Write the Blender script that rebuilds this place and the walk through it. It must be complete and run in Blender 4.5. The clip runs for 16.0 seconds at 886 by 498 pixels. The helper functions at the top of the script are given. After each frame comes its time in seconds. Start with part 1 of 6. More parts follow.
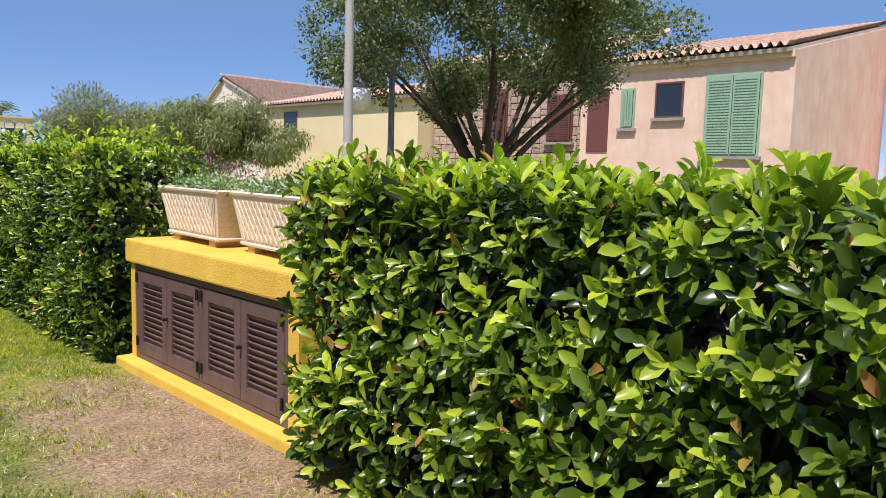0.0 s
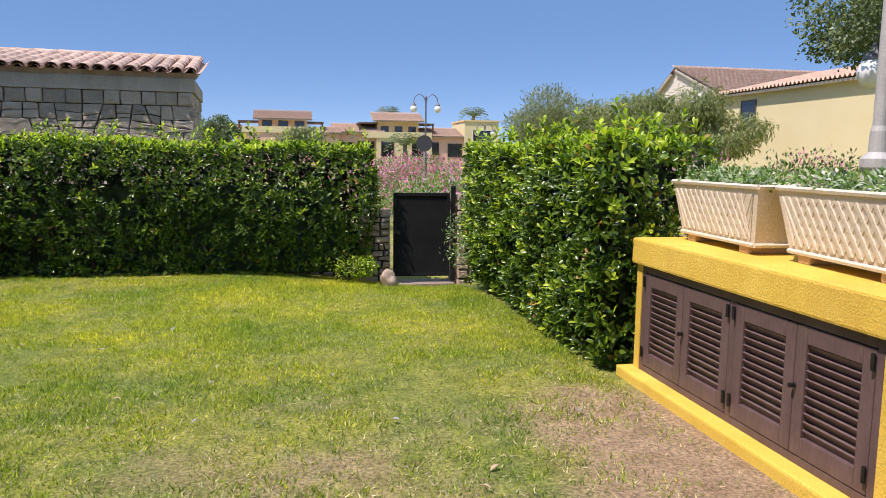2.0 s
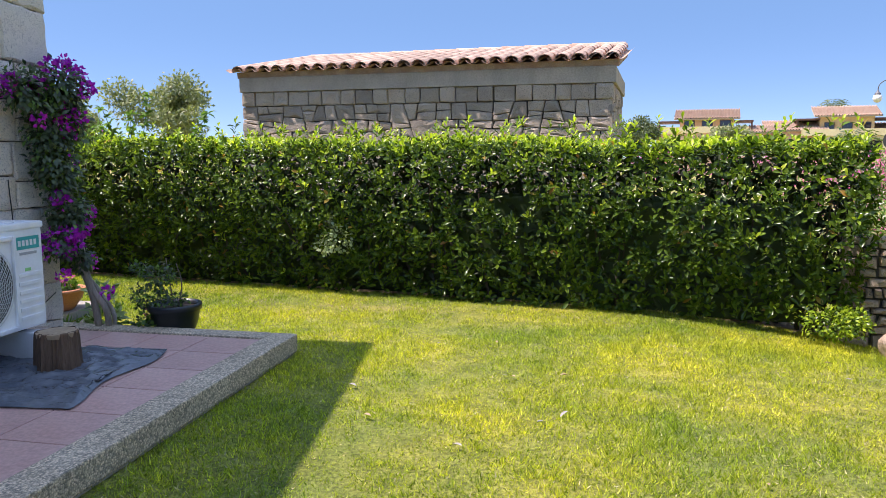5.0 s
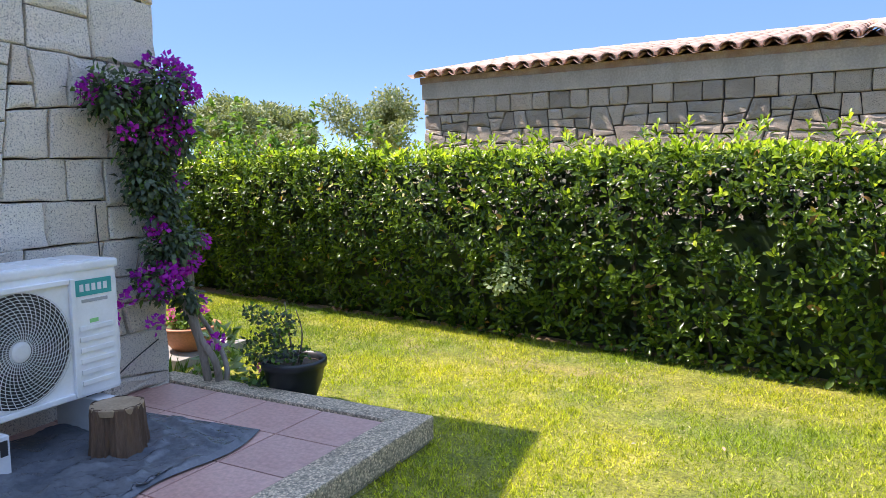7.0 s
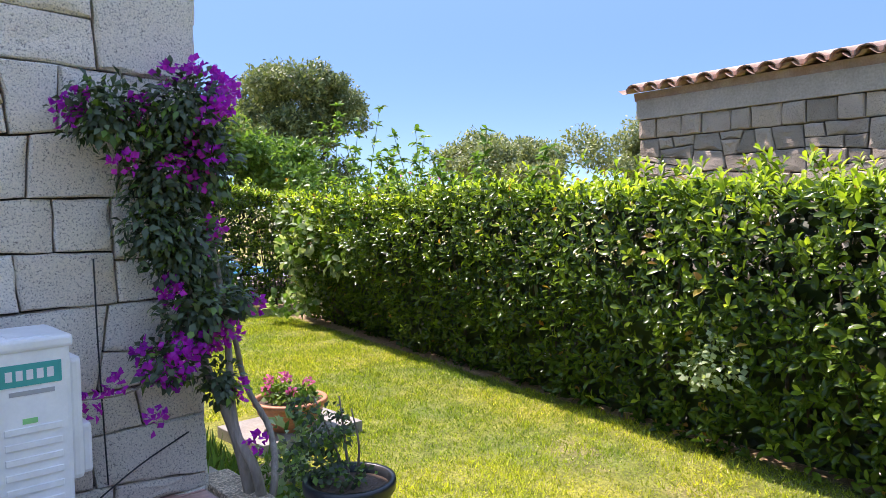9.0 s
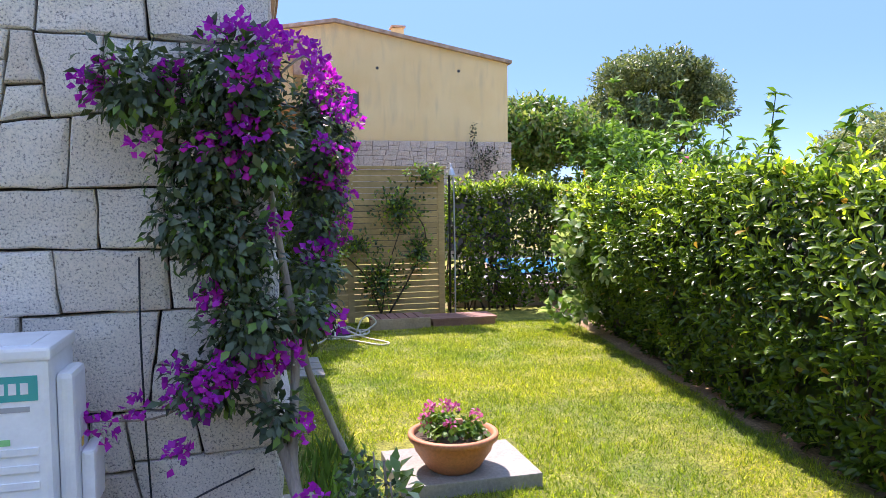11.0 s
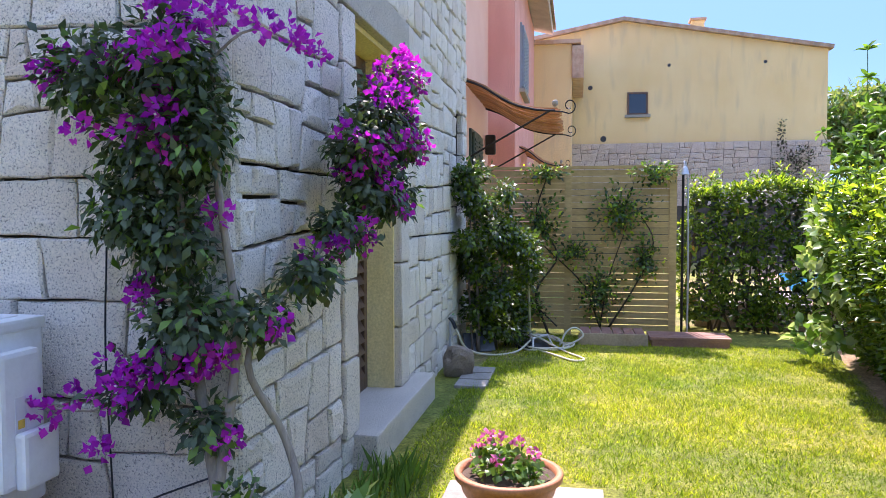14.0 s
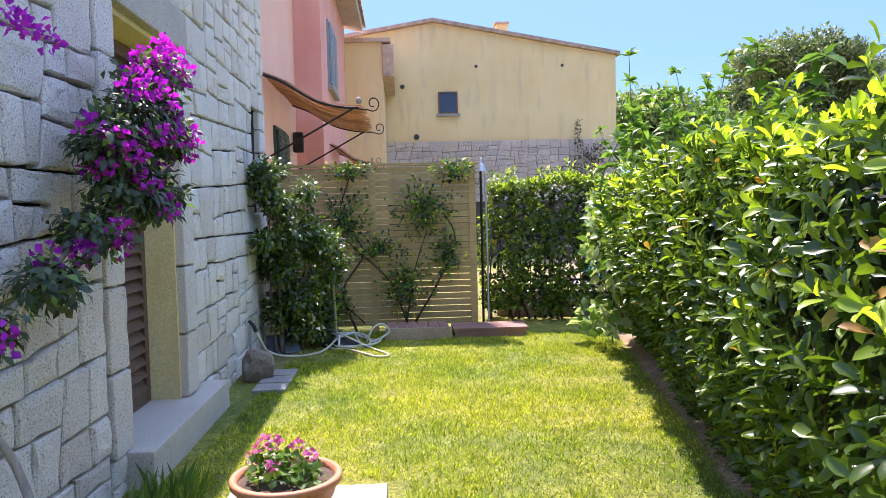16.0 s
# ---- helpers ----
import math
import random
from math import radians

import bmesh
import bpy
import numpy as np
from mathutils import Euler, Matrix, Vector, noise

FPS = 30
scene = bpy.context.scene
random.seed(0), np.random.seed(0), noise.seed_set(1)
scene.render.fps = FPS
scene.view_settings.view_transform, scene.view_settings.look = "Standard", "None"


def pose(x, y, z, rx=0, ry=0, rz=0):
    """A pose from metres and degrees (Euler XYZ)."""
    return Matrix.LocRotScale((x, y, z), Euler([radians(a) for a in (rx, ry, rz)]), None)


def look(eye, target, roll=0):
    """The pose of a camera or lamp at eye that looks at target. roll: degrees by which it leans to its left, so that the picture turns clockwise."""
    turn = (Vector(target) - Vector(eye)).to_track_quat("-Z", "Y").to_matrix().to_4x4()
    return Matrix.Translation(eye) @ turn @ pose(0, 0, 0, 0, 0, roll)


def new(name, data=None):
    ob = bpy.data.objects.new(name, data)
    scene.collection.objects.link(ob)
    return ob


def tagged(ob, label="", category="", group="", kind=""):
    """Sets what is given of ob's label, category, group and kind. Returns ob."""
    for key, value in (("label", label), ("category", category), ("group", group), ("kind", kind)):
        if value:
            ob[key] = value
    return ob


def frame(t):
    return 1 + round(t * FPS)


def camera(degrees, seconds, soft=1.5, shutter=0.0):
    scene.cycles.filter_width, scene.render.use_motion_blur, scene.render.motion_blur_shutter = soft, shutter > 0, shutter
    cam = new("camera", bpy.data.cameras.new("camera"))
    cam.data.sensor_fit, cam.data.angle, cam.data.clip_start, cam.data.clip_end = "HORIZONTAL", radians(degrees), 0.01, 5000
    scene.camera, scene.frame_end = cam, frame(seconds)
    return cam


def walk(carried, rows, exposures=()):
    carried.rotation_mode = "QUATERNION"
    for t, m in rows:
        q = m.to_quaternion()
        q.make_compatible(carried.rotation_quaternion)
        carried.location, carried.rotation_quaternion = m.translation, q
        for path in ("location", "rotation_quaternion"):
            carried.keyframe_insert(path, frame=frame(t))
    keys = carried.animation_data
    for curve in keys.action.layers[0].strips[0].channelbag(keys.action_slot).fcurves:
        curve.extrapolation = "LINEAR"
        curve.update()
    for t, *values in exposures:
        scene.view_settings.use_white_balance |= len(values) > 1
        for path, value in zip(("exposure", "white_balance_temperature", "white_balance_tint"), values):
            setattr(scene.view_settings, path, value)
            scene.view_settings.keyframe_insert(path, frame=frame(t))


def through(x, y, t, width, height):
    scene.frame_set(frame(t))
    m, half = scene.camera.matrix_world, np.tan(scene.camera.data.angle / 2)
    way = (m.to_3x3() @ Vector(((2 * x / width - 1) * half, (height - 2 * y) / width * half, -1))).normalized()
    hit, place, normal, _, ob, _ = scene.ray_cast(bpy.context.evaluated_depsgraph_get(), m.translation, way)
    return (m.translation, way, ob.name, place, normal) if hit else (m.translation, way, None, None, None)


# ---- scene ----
cam = camera(62.7, 16.0, soft=0.7)
METRES, EYE, TILT, LEAN, TURN = 10.0, 1.5, 0.0, 0.0, -45.0
ROWS = [
    (0.0, 0.0, 0.0, 0.0, 0.17, -6.07, -1.6),
    (0.5, -0.0157, 0.0028, 0.0002, 6.2, -6.04, -1.1),
    (1.0, -0.0366, 0.0097, -0.0021, 15.65, -6.43, -0.46),
    (1.5, -0.0539, 0.0331, -0.003, 25.21, -6.82, -0.46),
    (2.0, -0.0753, 0.058, -0.004, 33.32, -7.12, -0.65),
    (2.5, -0.0986, 0.0869, -0.0049, 39.69, -7.32, -1.05),
    (3.0, -0.1243, 0.1173, -0.0066, 44.94, -7.47, -1.17),
    (3.5, -0.1545, 0.1402, -0.0045, 50.0, -7.47, -1.03),
    (4.0, -0.1854, 0.165, -0.0049, 55.19, -7.31, -0.73),
    (4.5, -0.2219, 0.1854, -0.0053, 60.38, -7.17, -0.35),
    (7.0, -0.4035, 0.2795, -0.0014, 81.79, -6.19, 0.37),
    (7.5, -0.4429, 0.3012, -0.0017, 86.45, -5.47, 0.36),
    (8.0, -0.482, 0.3206, -0.0012, 91.43, -4.72, 0.45),
    (8.5, -0.5232, 0.3407, 0.0, 96.73, -4.02, 0.57),
    (9.0, -0.563, 0.3602, 0.0011, 102.52, -3.36, 0.6),
    (9.5, -0.606, 0.3744, 0.0021, 108.84, -2.8, 0.6),
    (10.0, -0.6446, 0.3893, 0.0001, 116.63, -2.71, 0.73),
    (12.5, -0.7804, 0.4343, -0.0045, 147.46, -4.04, 0.32),
    (13.0, -0.803, 0.444, -0.0078, 151.01, -3.6, 0.27),
    (13.5, -0.8251, 0.4438, -0.0095, 154.06, -3.15, 0.13),
    (14.0, -0.8431, 0.4428, -0.0088, 156.42, -2.58, 0.09),
    (14.5, -0.8557, 0.447, -0.0086, 156.35, -2.22, 0.03),
    (15.0, -0.861, 0.4499, -0.009, 152.33, -2.36, 0.41),
    (15.5, -0.8635, 0.4507, -0.0095, 146.93, -2.63, 0.98),
    (16.0, -0.8654, 0.4522, -0.0097, 142.71, -2.89, 1.34),
]
walk(cam, [(t, pose(0, 0, EYE, TILT, LEAN, TURN) @ pose(METRES * x, METRES * y, METRES * z, 90 + pitch, roll, yaw)) for t, x, y, z, yaw, pitch, roll in ROWS],
     exposures=[(0.0, 0.85, 6500, 24), (2.0, 0.87, 6550, 23), (4.5, 1.2, 6750, 26), (7.0, 1.6, 6750, 25), (10.0, 1.65, 6600, 30), (12.5, 1.95, 6400, 31), (16.0, 1.93, 6450, 32)])

# ---- light ----
SUN_WAY = Vector((0.918, 0.395, -1.732 * 1.0)).normalized()   # from the sun to the ground
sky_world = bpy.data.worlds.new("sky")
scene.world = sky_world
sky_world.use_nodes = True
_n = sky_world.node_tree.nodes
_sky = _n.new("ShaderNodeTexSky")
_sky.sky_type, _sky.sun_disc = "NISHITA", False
_sky.sun_elevation = radians(60)
_sky.sun_rotation = math.atan2(-0.918, -0.395)
_sky.air_density, _sky.dust_density, _sky.ozone_density = 0.5, 0.0, 1.1
_sky.altitude = 1500
_up = _n.new("ShaderNodeSeparateXYZ")      # hand-set blue, raised overhead out of view as added fill for shaded walls
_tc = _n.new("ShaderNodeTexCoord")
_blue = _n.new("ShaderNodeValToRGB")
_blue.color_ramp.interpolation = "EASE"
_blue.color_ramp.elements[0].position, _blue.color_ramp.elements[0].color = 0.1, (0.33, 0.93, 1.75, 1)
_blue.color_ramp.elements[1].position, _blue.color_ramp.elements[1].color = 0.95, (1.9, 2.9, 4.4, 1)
_sky_mix = _n.new("ShaderNodeMix")
_sky_mix.data_type = "RGBA"
_sky_mix.inputs[0].default_value = 0.72
_w = sky_world.node_tree.links
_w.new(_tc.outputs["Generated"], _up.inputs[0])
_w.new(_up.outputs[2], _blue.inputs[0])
_w.new(_sky.outputs[0], _sky_mix.inputs[6])
_w.new(_blue.outputs[0], _sky_mix.inputs[7])
_w.new(_sky_mix.outputs[2], _n["Background"].inputs[0])
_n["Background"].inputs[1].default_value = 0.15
sun = new("sun", bpy.data.lights.new("sun", "SUN"))
sun.data.energy, sun.data.angle, sun.data.color = 3.0, radians(0.53), (1.0, 0.95, 0.87)
sun.matrix_world = look((-20, -10, 40), Vector((-20, -10, 40)) + SUN_WAY)

# ---- mesh tools ----


def part(name, bm, mat, parent=None, label="", m=None, smooth=False):
    me = bpy.data.meshes.new(name)
    bm.normal_update()
    bm.to_mesh(me)
    bm.free()
    for k in (mat if isinstance(mat, (list, tuple)) else [mat]):
        me.materials.append(k)
    if smooth:
        me.shade_smooth()
    ob = new(name, me)
    if parent is not None:
        ob.parent = parent
    if m is not None:
        ob.matrix_basis = m
    if label:
        ob["label"] = label
    return ob


def thing(name, m, label, category, group="", kind=""):
    ob = new(name)
    ob.matrix_basis = m
    ob.empty_display_size = 0.1
    return tagged(ob, label, category, group, kind)


def box(bm, x0, x1, y0, y1, z0, z1, bevel=0.0):
    r = bmesh.ops.create_cube(bm, size=1.0, matrix=Matrix.Translation(((x0 + x1) / 2, (y0 + y1) / 2, (z0 + z1) / 2)) @ Matrix.Diagonal((x1 - x0, y1 - y0, z1 - z0, 1)))
    if bevel:
        es = {e for v in r["verts"] for e in v.link_edges}
        bmesh.ops.bevel(bm, geom=list(es), offset=bevel, segments=2, affect="EDGES", profile=0.6)
    return bm


def boxes(*rows, bevel=0.0):
    bm = bmesh.new()
    for r in rows:
        box(bm, *r, bevel=bevel)
    return bm


def lathe(profile, n=24, bm=None, close=False):
    """A body of revolution from (radius, z) rows."""
    bm = bm or bmesh.new()
    rings = []
    for r, z in profile:
        rings.append([bm.verts.new((r * math.cos(2 * math.pi * i / n), r * math.sin(2 * math.pi * i / n), z)) for i in range(n)])
    for a, b in zip(rings, rings[1:]):
        for i in range(n):
            bm.faces.new((a[i], a[(i + 1) % n], b[(i + 1) % n], b[i]))
    if close:
        bm.faces.new(rings[0][::-1])
        bm.faces.new(rings[-1])
    return bm


def tube(points, radii, n=8, bm=None, caps=True):
    """A round tapered tube along points."""
    bm = bm or bmesh.new()
    pts = [Vector(p) for p in points]
    if not isinstance(radii, (list, tuple)):
        radii = [radii] * len(pts)
    rings, side = [], None
    for i, p in enumerate(pts):
        t = (pts[min(i + 1, len(pts) - 1)] - pts[max(i - 1, 0)]).normalized()
        if side is None:
            side = t.orthogonal().normalized()
        side = (side - t * side.dot(t)).normalized()
        up = t.cross(side)
        rings.append([bm.verts.new(p + (side * math.cos(2 * math.pi * k / n) + up * math.sin(2 * math.pi * k / n)) * radii[i]) for k in range(n)])
    for a, b in zip(rings, rings[1:]):
        for k in range(n):
            bm.faces.new((a[k], a[(k + 1) % n], b[(k + 1) % n], b[k]))
    if caps:
        bm.faces.new(rings[0][::-1])
        bm.faces.new(rings[-1])
    return bm


def smooth_path(pts, n=6):
    """Catmull-Rom through points."""
    p = [Vector(q) for q in pts]
    p = [p[0] * 2 - p[1]] + p + [p[-1] * 2 - p[-2]]
    out = []
    for i in range(1, len(p) - 2):
        for k in range(n):
            t = k / n
            out.append(0.5 * ((2 * p[i]) + (p[i + 1] - p[i - 1]) * t + (2 * p[i - 1] - 5 * p[i] + 4 * p[i + 1] - p[i + 2]) * t * t + (3 * p[i] - p[i - 1] - 3 * p[i + 1] + p[i + 2]) * t ** 3))
    out.append(p[-2])
    return out


def raw_mesh(name, verts, faces, mats, index=None, smooth=False):
    """A mesh object from a vertex array and a face array with one face size."""
    me = bpy.data.meshes.new(name)
    verts, faces = np.asarray(verts, np.float32), np.asarray(faces, np.int32)
    k = faces.shape[1]
    me.vertices.add(len(verts))
    me.vertices.foreach_set("co", verts.ravel())
    me.loops.add(faces.size)
    me.loops.foreach_set("vertex_index", faces.ravel())
    me.polygons.add(len(faces))
    me.polygons.foreach_set("loop_start", np.arange(len(faces), dtype=np.int32) * k)
    for mt in mats:
        me.materials.append(mt)
    if index is not None:
        me.polygons.foreach_set("material_index", np.asarray(index, np.int32))
    if smooth:
        me.polygons.foreach_set("use_smooth", np.ones(len(faces), bool))
    me.update(calc_edges=True)
    return new(name, me)


LEAF_FULL = (np.array([(0, 0, 0), (-.36, .28, .10), (0, .30, -.02), (.36, .28, .10), (-.42, .62, .08), (0, .64, 0), (.42, .62, .08), (0, 1, -.12)]),
             np.array([(0, 2, 1), (0, 3, 2), (1, 2, 5), (1, 5, 4), (2, 3, 6), (2, 6, 5), (4, 5, 7), (5, 6, 7)]))
LEAF_ROUND = (np.array([(0, 0, 0), (-.2, .22, .08), (.2, .22, .08), (-.46, .6, .10), (.46, .6, .10), (-.3, .88, .03), (.3, .88, .03), (0, 1, -.10), (0, .3, 0), (0, .62, .0), (0, .88, -.05)]),
              np.array([(0, 8, 1), (0, 2, 8), (1, 8, 9), (1, 9, 3), (8, 2, 4), (8, 4, 9), (3, 9, 10), (3, 10, 5), (9, 4, 6), (9, 6, 10), (5, 10, 7), (10, 6, 7)]))
LEAF_FOLD = (np.array([(0, 0, 0), (-.5, .5, .14), (.5, .5, .14), (0, 1, -.05)]), np.array([(0, 2, 1), (1, 2, 3)]))
LEAF_FLAT = (np.array([(0, 0, 0), (-.5, .55, 0), (.5, .5, .1), (.1, 1, -.05)]), np.array([(0, 2, 3), (0, 3, 1)]))
BRACT = (np.array([(0, 0, 0), (-.5, .45, .25), (.5, .45, .25), (0, 1, .1), (0, .5, .05)]), np.array([(0, 4, 1), (0, 2, 4), (1, 4, 3), (4, 2, 3)]))


def unit(a):
    return a / np.maximum(np.linalg.norm(a, axis=1, keepdims=True), 1e-6)


def leaf_mesh(name, pos, way, face, length, width, mats, index=None, shape=LEAF_FOLD):
    """Many leaves as one mesh: at pos, growing along way, with the upper side towards face."""
    pos, way, face = np.asarray(pos, float), unit(np.asarray(way, float)), np.asarray(face, float)
    side = unit(np.cross(way, face))
    up = np.cross(side, way)
    sv, sf = shape
    n = len(pos)
    length = np.broadcast_to(np.asarray(length, float), (n,))
    width = np.broadcast_to(np.asarray(width, float), (n,))
    v = pos[:, None] + side[:, None] * (sv[None, :, 0:1] * width[:, None, None]) + way[:, None] * (sv[None, :, 1:2] * length[:, None, None]) + up[:, None] * (sv[None, :, 2:3] * length[:, None, None])
    f = sf[None] + (np.arange(n) * len(sv))[:, None, None]
    idx = None if index is None else np.repeat(index, len(sf))
    return raw_mesh(name, v.reshape(-1, 3), f.reshape(-1, 3), mats, idx)


# ---- materials ----


def material(name, rough=0.8, metal=0.0):
    mt = bpy.data.materials.new(name)
    mt.use_nodes = True
    b = mt.node_tree.nodes["Principled BSDF"]
    b.inputs["Roughness"].default_value, b.inputs["Metallic"].default_value = rough, metal
    return mt, mt.node_tree.nodes, mt.node_tree.links, b


def coords(nodes, links, scale=(1, 1, 1), world=False):
    if world:
        src = nodes.new("ShaderNodeNewGeometry").outputs["Position"]
    else:
        src = nodes.new("ShaderNodeTexCoord").outputs["Object"]
    mp = nodes.new("ShaderNodeMapping")
    mp.inputs["Scale"].default_value = scale
    links.new(src, mp.inputs[0])
    return mp.outputs[0]


def noise_tex(nodes, links, vec, scale, detail=4, rough=0.6):
    t = nodes.new("ShaderNodeTexNoise")
    t.inputs["Scale"].default_value, t.inputs["Detail"].default_value, t.inputs["Roughness"].default_value = scale, detail, rough
    links.new(vec, t.inputs["Vector"])
    return t.outputs["Fac"]


def ramp(nodes, links, fac, *stops):
    r = nodes.new("ShaderNodeValToRGB")
    e = r.color_ramp.elements
    while len(e) < len(stops):
        e.new(0.5)
    for k, (p, c) in zip(e, stops):
        k.position, k.color = p, (*c, 1) if len(c) == 3 else c
    links.new(fac, r.inputs[0])
    return r.outputs[0]


def blend(nodes, links, fac, a, b, how="MIX"):
    m = nodes.new("ShaderNodeMix")
    m.data_type, m.blend_type = "RGBA", how
    for val, sock in ((fac, m.inputs[0]), (a, m.inputs[6]), (b, m.inputs[7])):
        if hasattr(val, "links"):
            links.new(val, sock)
        elif isinstance(val, (int, float)):
            sock.default_value = val
        else:
            sock.default_value = (*val, 1)
    return m.outputs[2]


def bump(nodes, links, bsdf, height, strength=0.4, dist=0.01):
    b = nodes.new("ShaderNodeBump")
    b.inputs["Strength"].default_value, b.inputs["Distance"].default_value = strength, dist
    links.new(height, b.inputs["Height"])
    links.new(b.outputs[0], bsdf.inputs["Normal"])


def surface(name, a, b, scale=3.0, fine=60.0, rough=0.8, metal=0.0, relief=0.3, dist=0.004, stain=None, world=False, stretch=(1, 1, 1), rand=0.0, grit=(0.82, 1.12)):
    """Two-tone worn surface: broad patches between colours a and b, fine grain, relief."""
    mt, nodes, links, bs = material(name, rough, metal)
    vec = coords(nodes, links, stretch, world)
    big = noise_tex(nodes, links, vec, scale, 5)
    small = noise_tex(nodes, links, vec, fine, 3)
    col = ramp(nodes, links, big, (0.35, a), (0.65, b))
    grain = ramp(nodes, links, small, (0.3, (grit[0],) * 3), (0.7, (grit[1],) * 3))
    col = blend(nodes, links, 1.0, col, grain, "MULTIPLY")
    if stain:
        sv = coords(nodes, links, (1.7, 1.7, 0.35), world)
        st = noise_tex(nodes, links, sv, 2.2, 6)
        col = blend(nodes, links, ramp(nodes, links, st, (0.52, (0, 0, 0)), (0.75, (0.7, 0.7, 0.7))), col, stain)
    if rand:
        oi = nodes.new("ShaderNodeObjectInfo").outputs["Random"]
        col = blend(nodes, links, 1.0, col, ramp(nodes, links, oi, (0.0, (1 - rand,) * 3), (1.0, (1 + rand,) * 3)), "MULTIPLY")
    links.new(col, bs.inputs["Base Color"])
    bump(nodes, links, bs, small, relief, dist)
    return mt


def leaf_material(name, dark, light, rough=0.4, through=0.35, tint=(1.5, 1.6, 0.7), low=(0.75, 0.8, 0.8), high=(1.2, 1.15, 1.0), patches=2.0, tufts=0.0):
    mt, nodes, links, bs = material(name, rough)
    isl = nodes.new("ShaderNodeNewGeometry").outputs["Random Per Island"]
    col = ramp(nodes, links, isl, (0.0, dark), (0.85, light), (1.0, tuple(min(1, c * 1.25) for c in light)))
    vec = coords(nodes, links)
    patch = noise_tex(nodes, links, vec, patches, 3)
    col = blend(nodes, links, 1.0, col, ramp(nodes, links, patch, (0.35, low), (0.65, high)), "MULTIPLY")
    if tufts:
        small = noise_tex(nodes, links, vec, tufts, 3, 0.7)
        col = blend(nodes, links, 1.0, col, ramp(nodes, links, small, (0.34, (0.62, 0.66, 0.66)), (0.66, (1.28, 1.22, 1.15))), "MULTIPLY")
    links.new(col, bs.inputs["Base Color"])
    tr = nodes.new("ShaderNodeBsdfTranslucent")
    links.new(blend(nodes, links, 1.0, col, tint, "MULTIPLY"), tr.inputs[0])
    mx = nodes.new("ShaderNodeMixShader")
    mx.inputs[0].default_value = through
    links.new(bs.outputs[0], mx.inputs[1])
    links.new(tr.outputs[0], mx.inputs[2])
    links.new(mx.outputs[0], nodes["Material Output"].inputs[0])
    return mt


def plain(name, c, rough=0.5, metal=0.0):
    return surface(name, tuple(x * 0.93 for x in c), tuple(min(1, x * 1.05) for x in c), 6.0, 90.0, rough, metal, 0.03, 0.001, grit=(0.98, 1.02))


def granite(name, a, b, rand=0.12, warm=(0.36, 0.27, 0.19)):
    mt, nodes, links, bs = material(name, 0.9)
    vec = coords(nodes, links)
    big = noise_tex(nodes, links, vec, 3.0, 5)
    grit = noise_tex(nodes, links, vec, 115.0, 4, 0.7)
    mid = noise_tex(nodes, links, vec, 18.0, 5, 0.7)
    col = ramp(nodes, links, big, (0.3, a), (0.7, b))
    oi = nodes.new("ShaderNodeObjectInfo").outputs["Random"]
    col = blend(nodes, links, ramp(nodes, links, oi, (0.55, (0, 0, 0)), (1.0, (0.45, 0.45, 0.45))), col, warm)
    col = blend(nodes, links, 1.0, col, ramp(nodes, links, grit, (0.34, (0.24, 0.24, 0.25)), (0.45, (0.95, 0.95, 0.95)), (0.66, (1.16, 1.14, 1.10))), "MULTIPLY")
    col = blend(nodes, links, 1.0, col, ramp(nodes, links, oi, (0.0, (1 - rand,) * 3), (1.0, (1 + rand,) * 3)), "MULTIPLY")
    links.new(col, bs.inputs["Base Color"])
    h = blend(nodes, links, 0.5, mid, grit)
    bump(nodes, links, bs, h, 0.8, 0.026)
    return mt


M_HOUSE_STONE = granite("house granite", (0.80, 0.75, 0.665), (0.88, 0.83, 0.75))
M_SHED_STONE = granite("shed granite", (0.45, 0.37, 0.29), (0.58, 0.49, 0.39), 0.3)
M_PINK_STONE = granite("pink stone", (0.56, 0.45, 0.39), (0.66, 0.55, 0.48), 0.15)
M_RUBBLE = granite("rubble stone", (0.42, 0.31, 0.23), (0.55, 0.43, 0.34), 0.25)
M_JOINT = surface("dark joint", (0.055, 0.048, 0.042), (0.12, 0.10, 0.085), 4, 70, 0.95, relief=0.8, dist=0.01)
M_LINTEL = granite("lintel stone", (0.50, 0.46, 0.40), (0.60, 0.56, 0.49), 0.05)
M_REVEAL = surface("pale yellow plaster", (0.80, 0.66, 0.30), (0.86, 0.74, 0.40), 2.0, 60, 0.85, relief=0.3, stain=(0.66, 0.5, 0.22))
M_CONCRETE = surface("concrete", (0.44, 0.38, 0.31), (0.54, 0.47, 0.38), 2.5, 45, 0.92, relief=0.6, stain=(0.32, 0.27, 0.21))
M_PAD = surface("pad concrete", (0.27, 0.25, 0.22), (0.35, 0.33, 0.29), 3, 60, 0.92, relief=0.4)
M_SILL = granite("sill granite", (0.66, 0.62, 0.55), (0.76, 0.72, 0.64), 0.05)


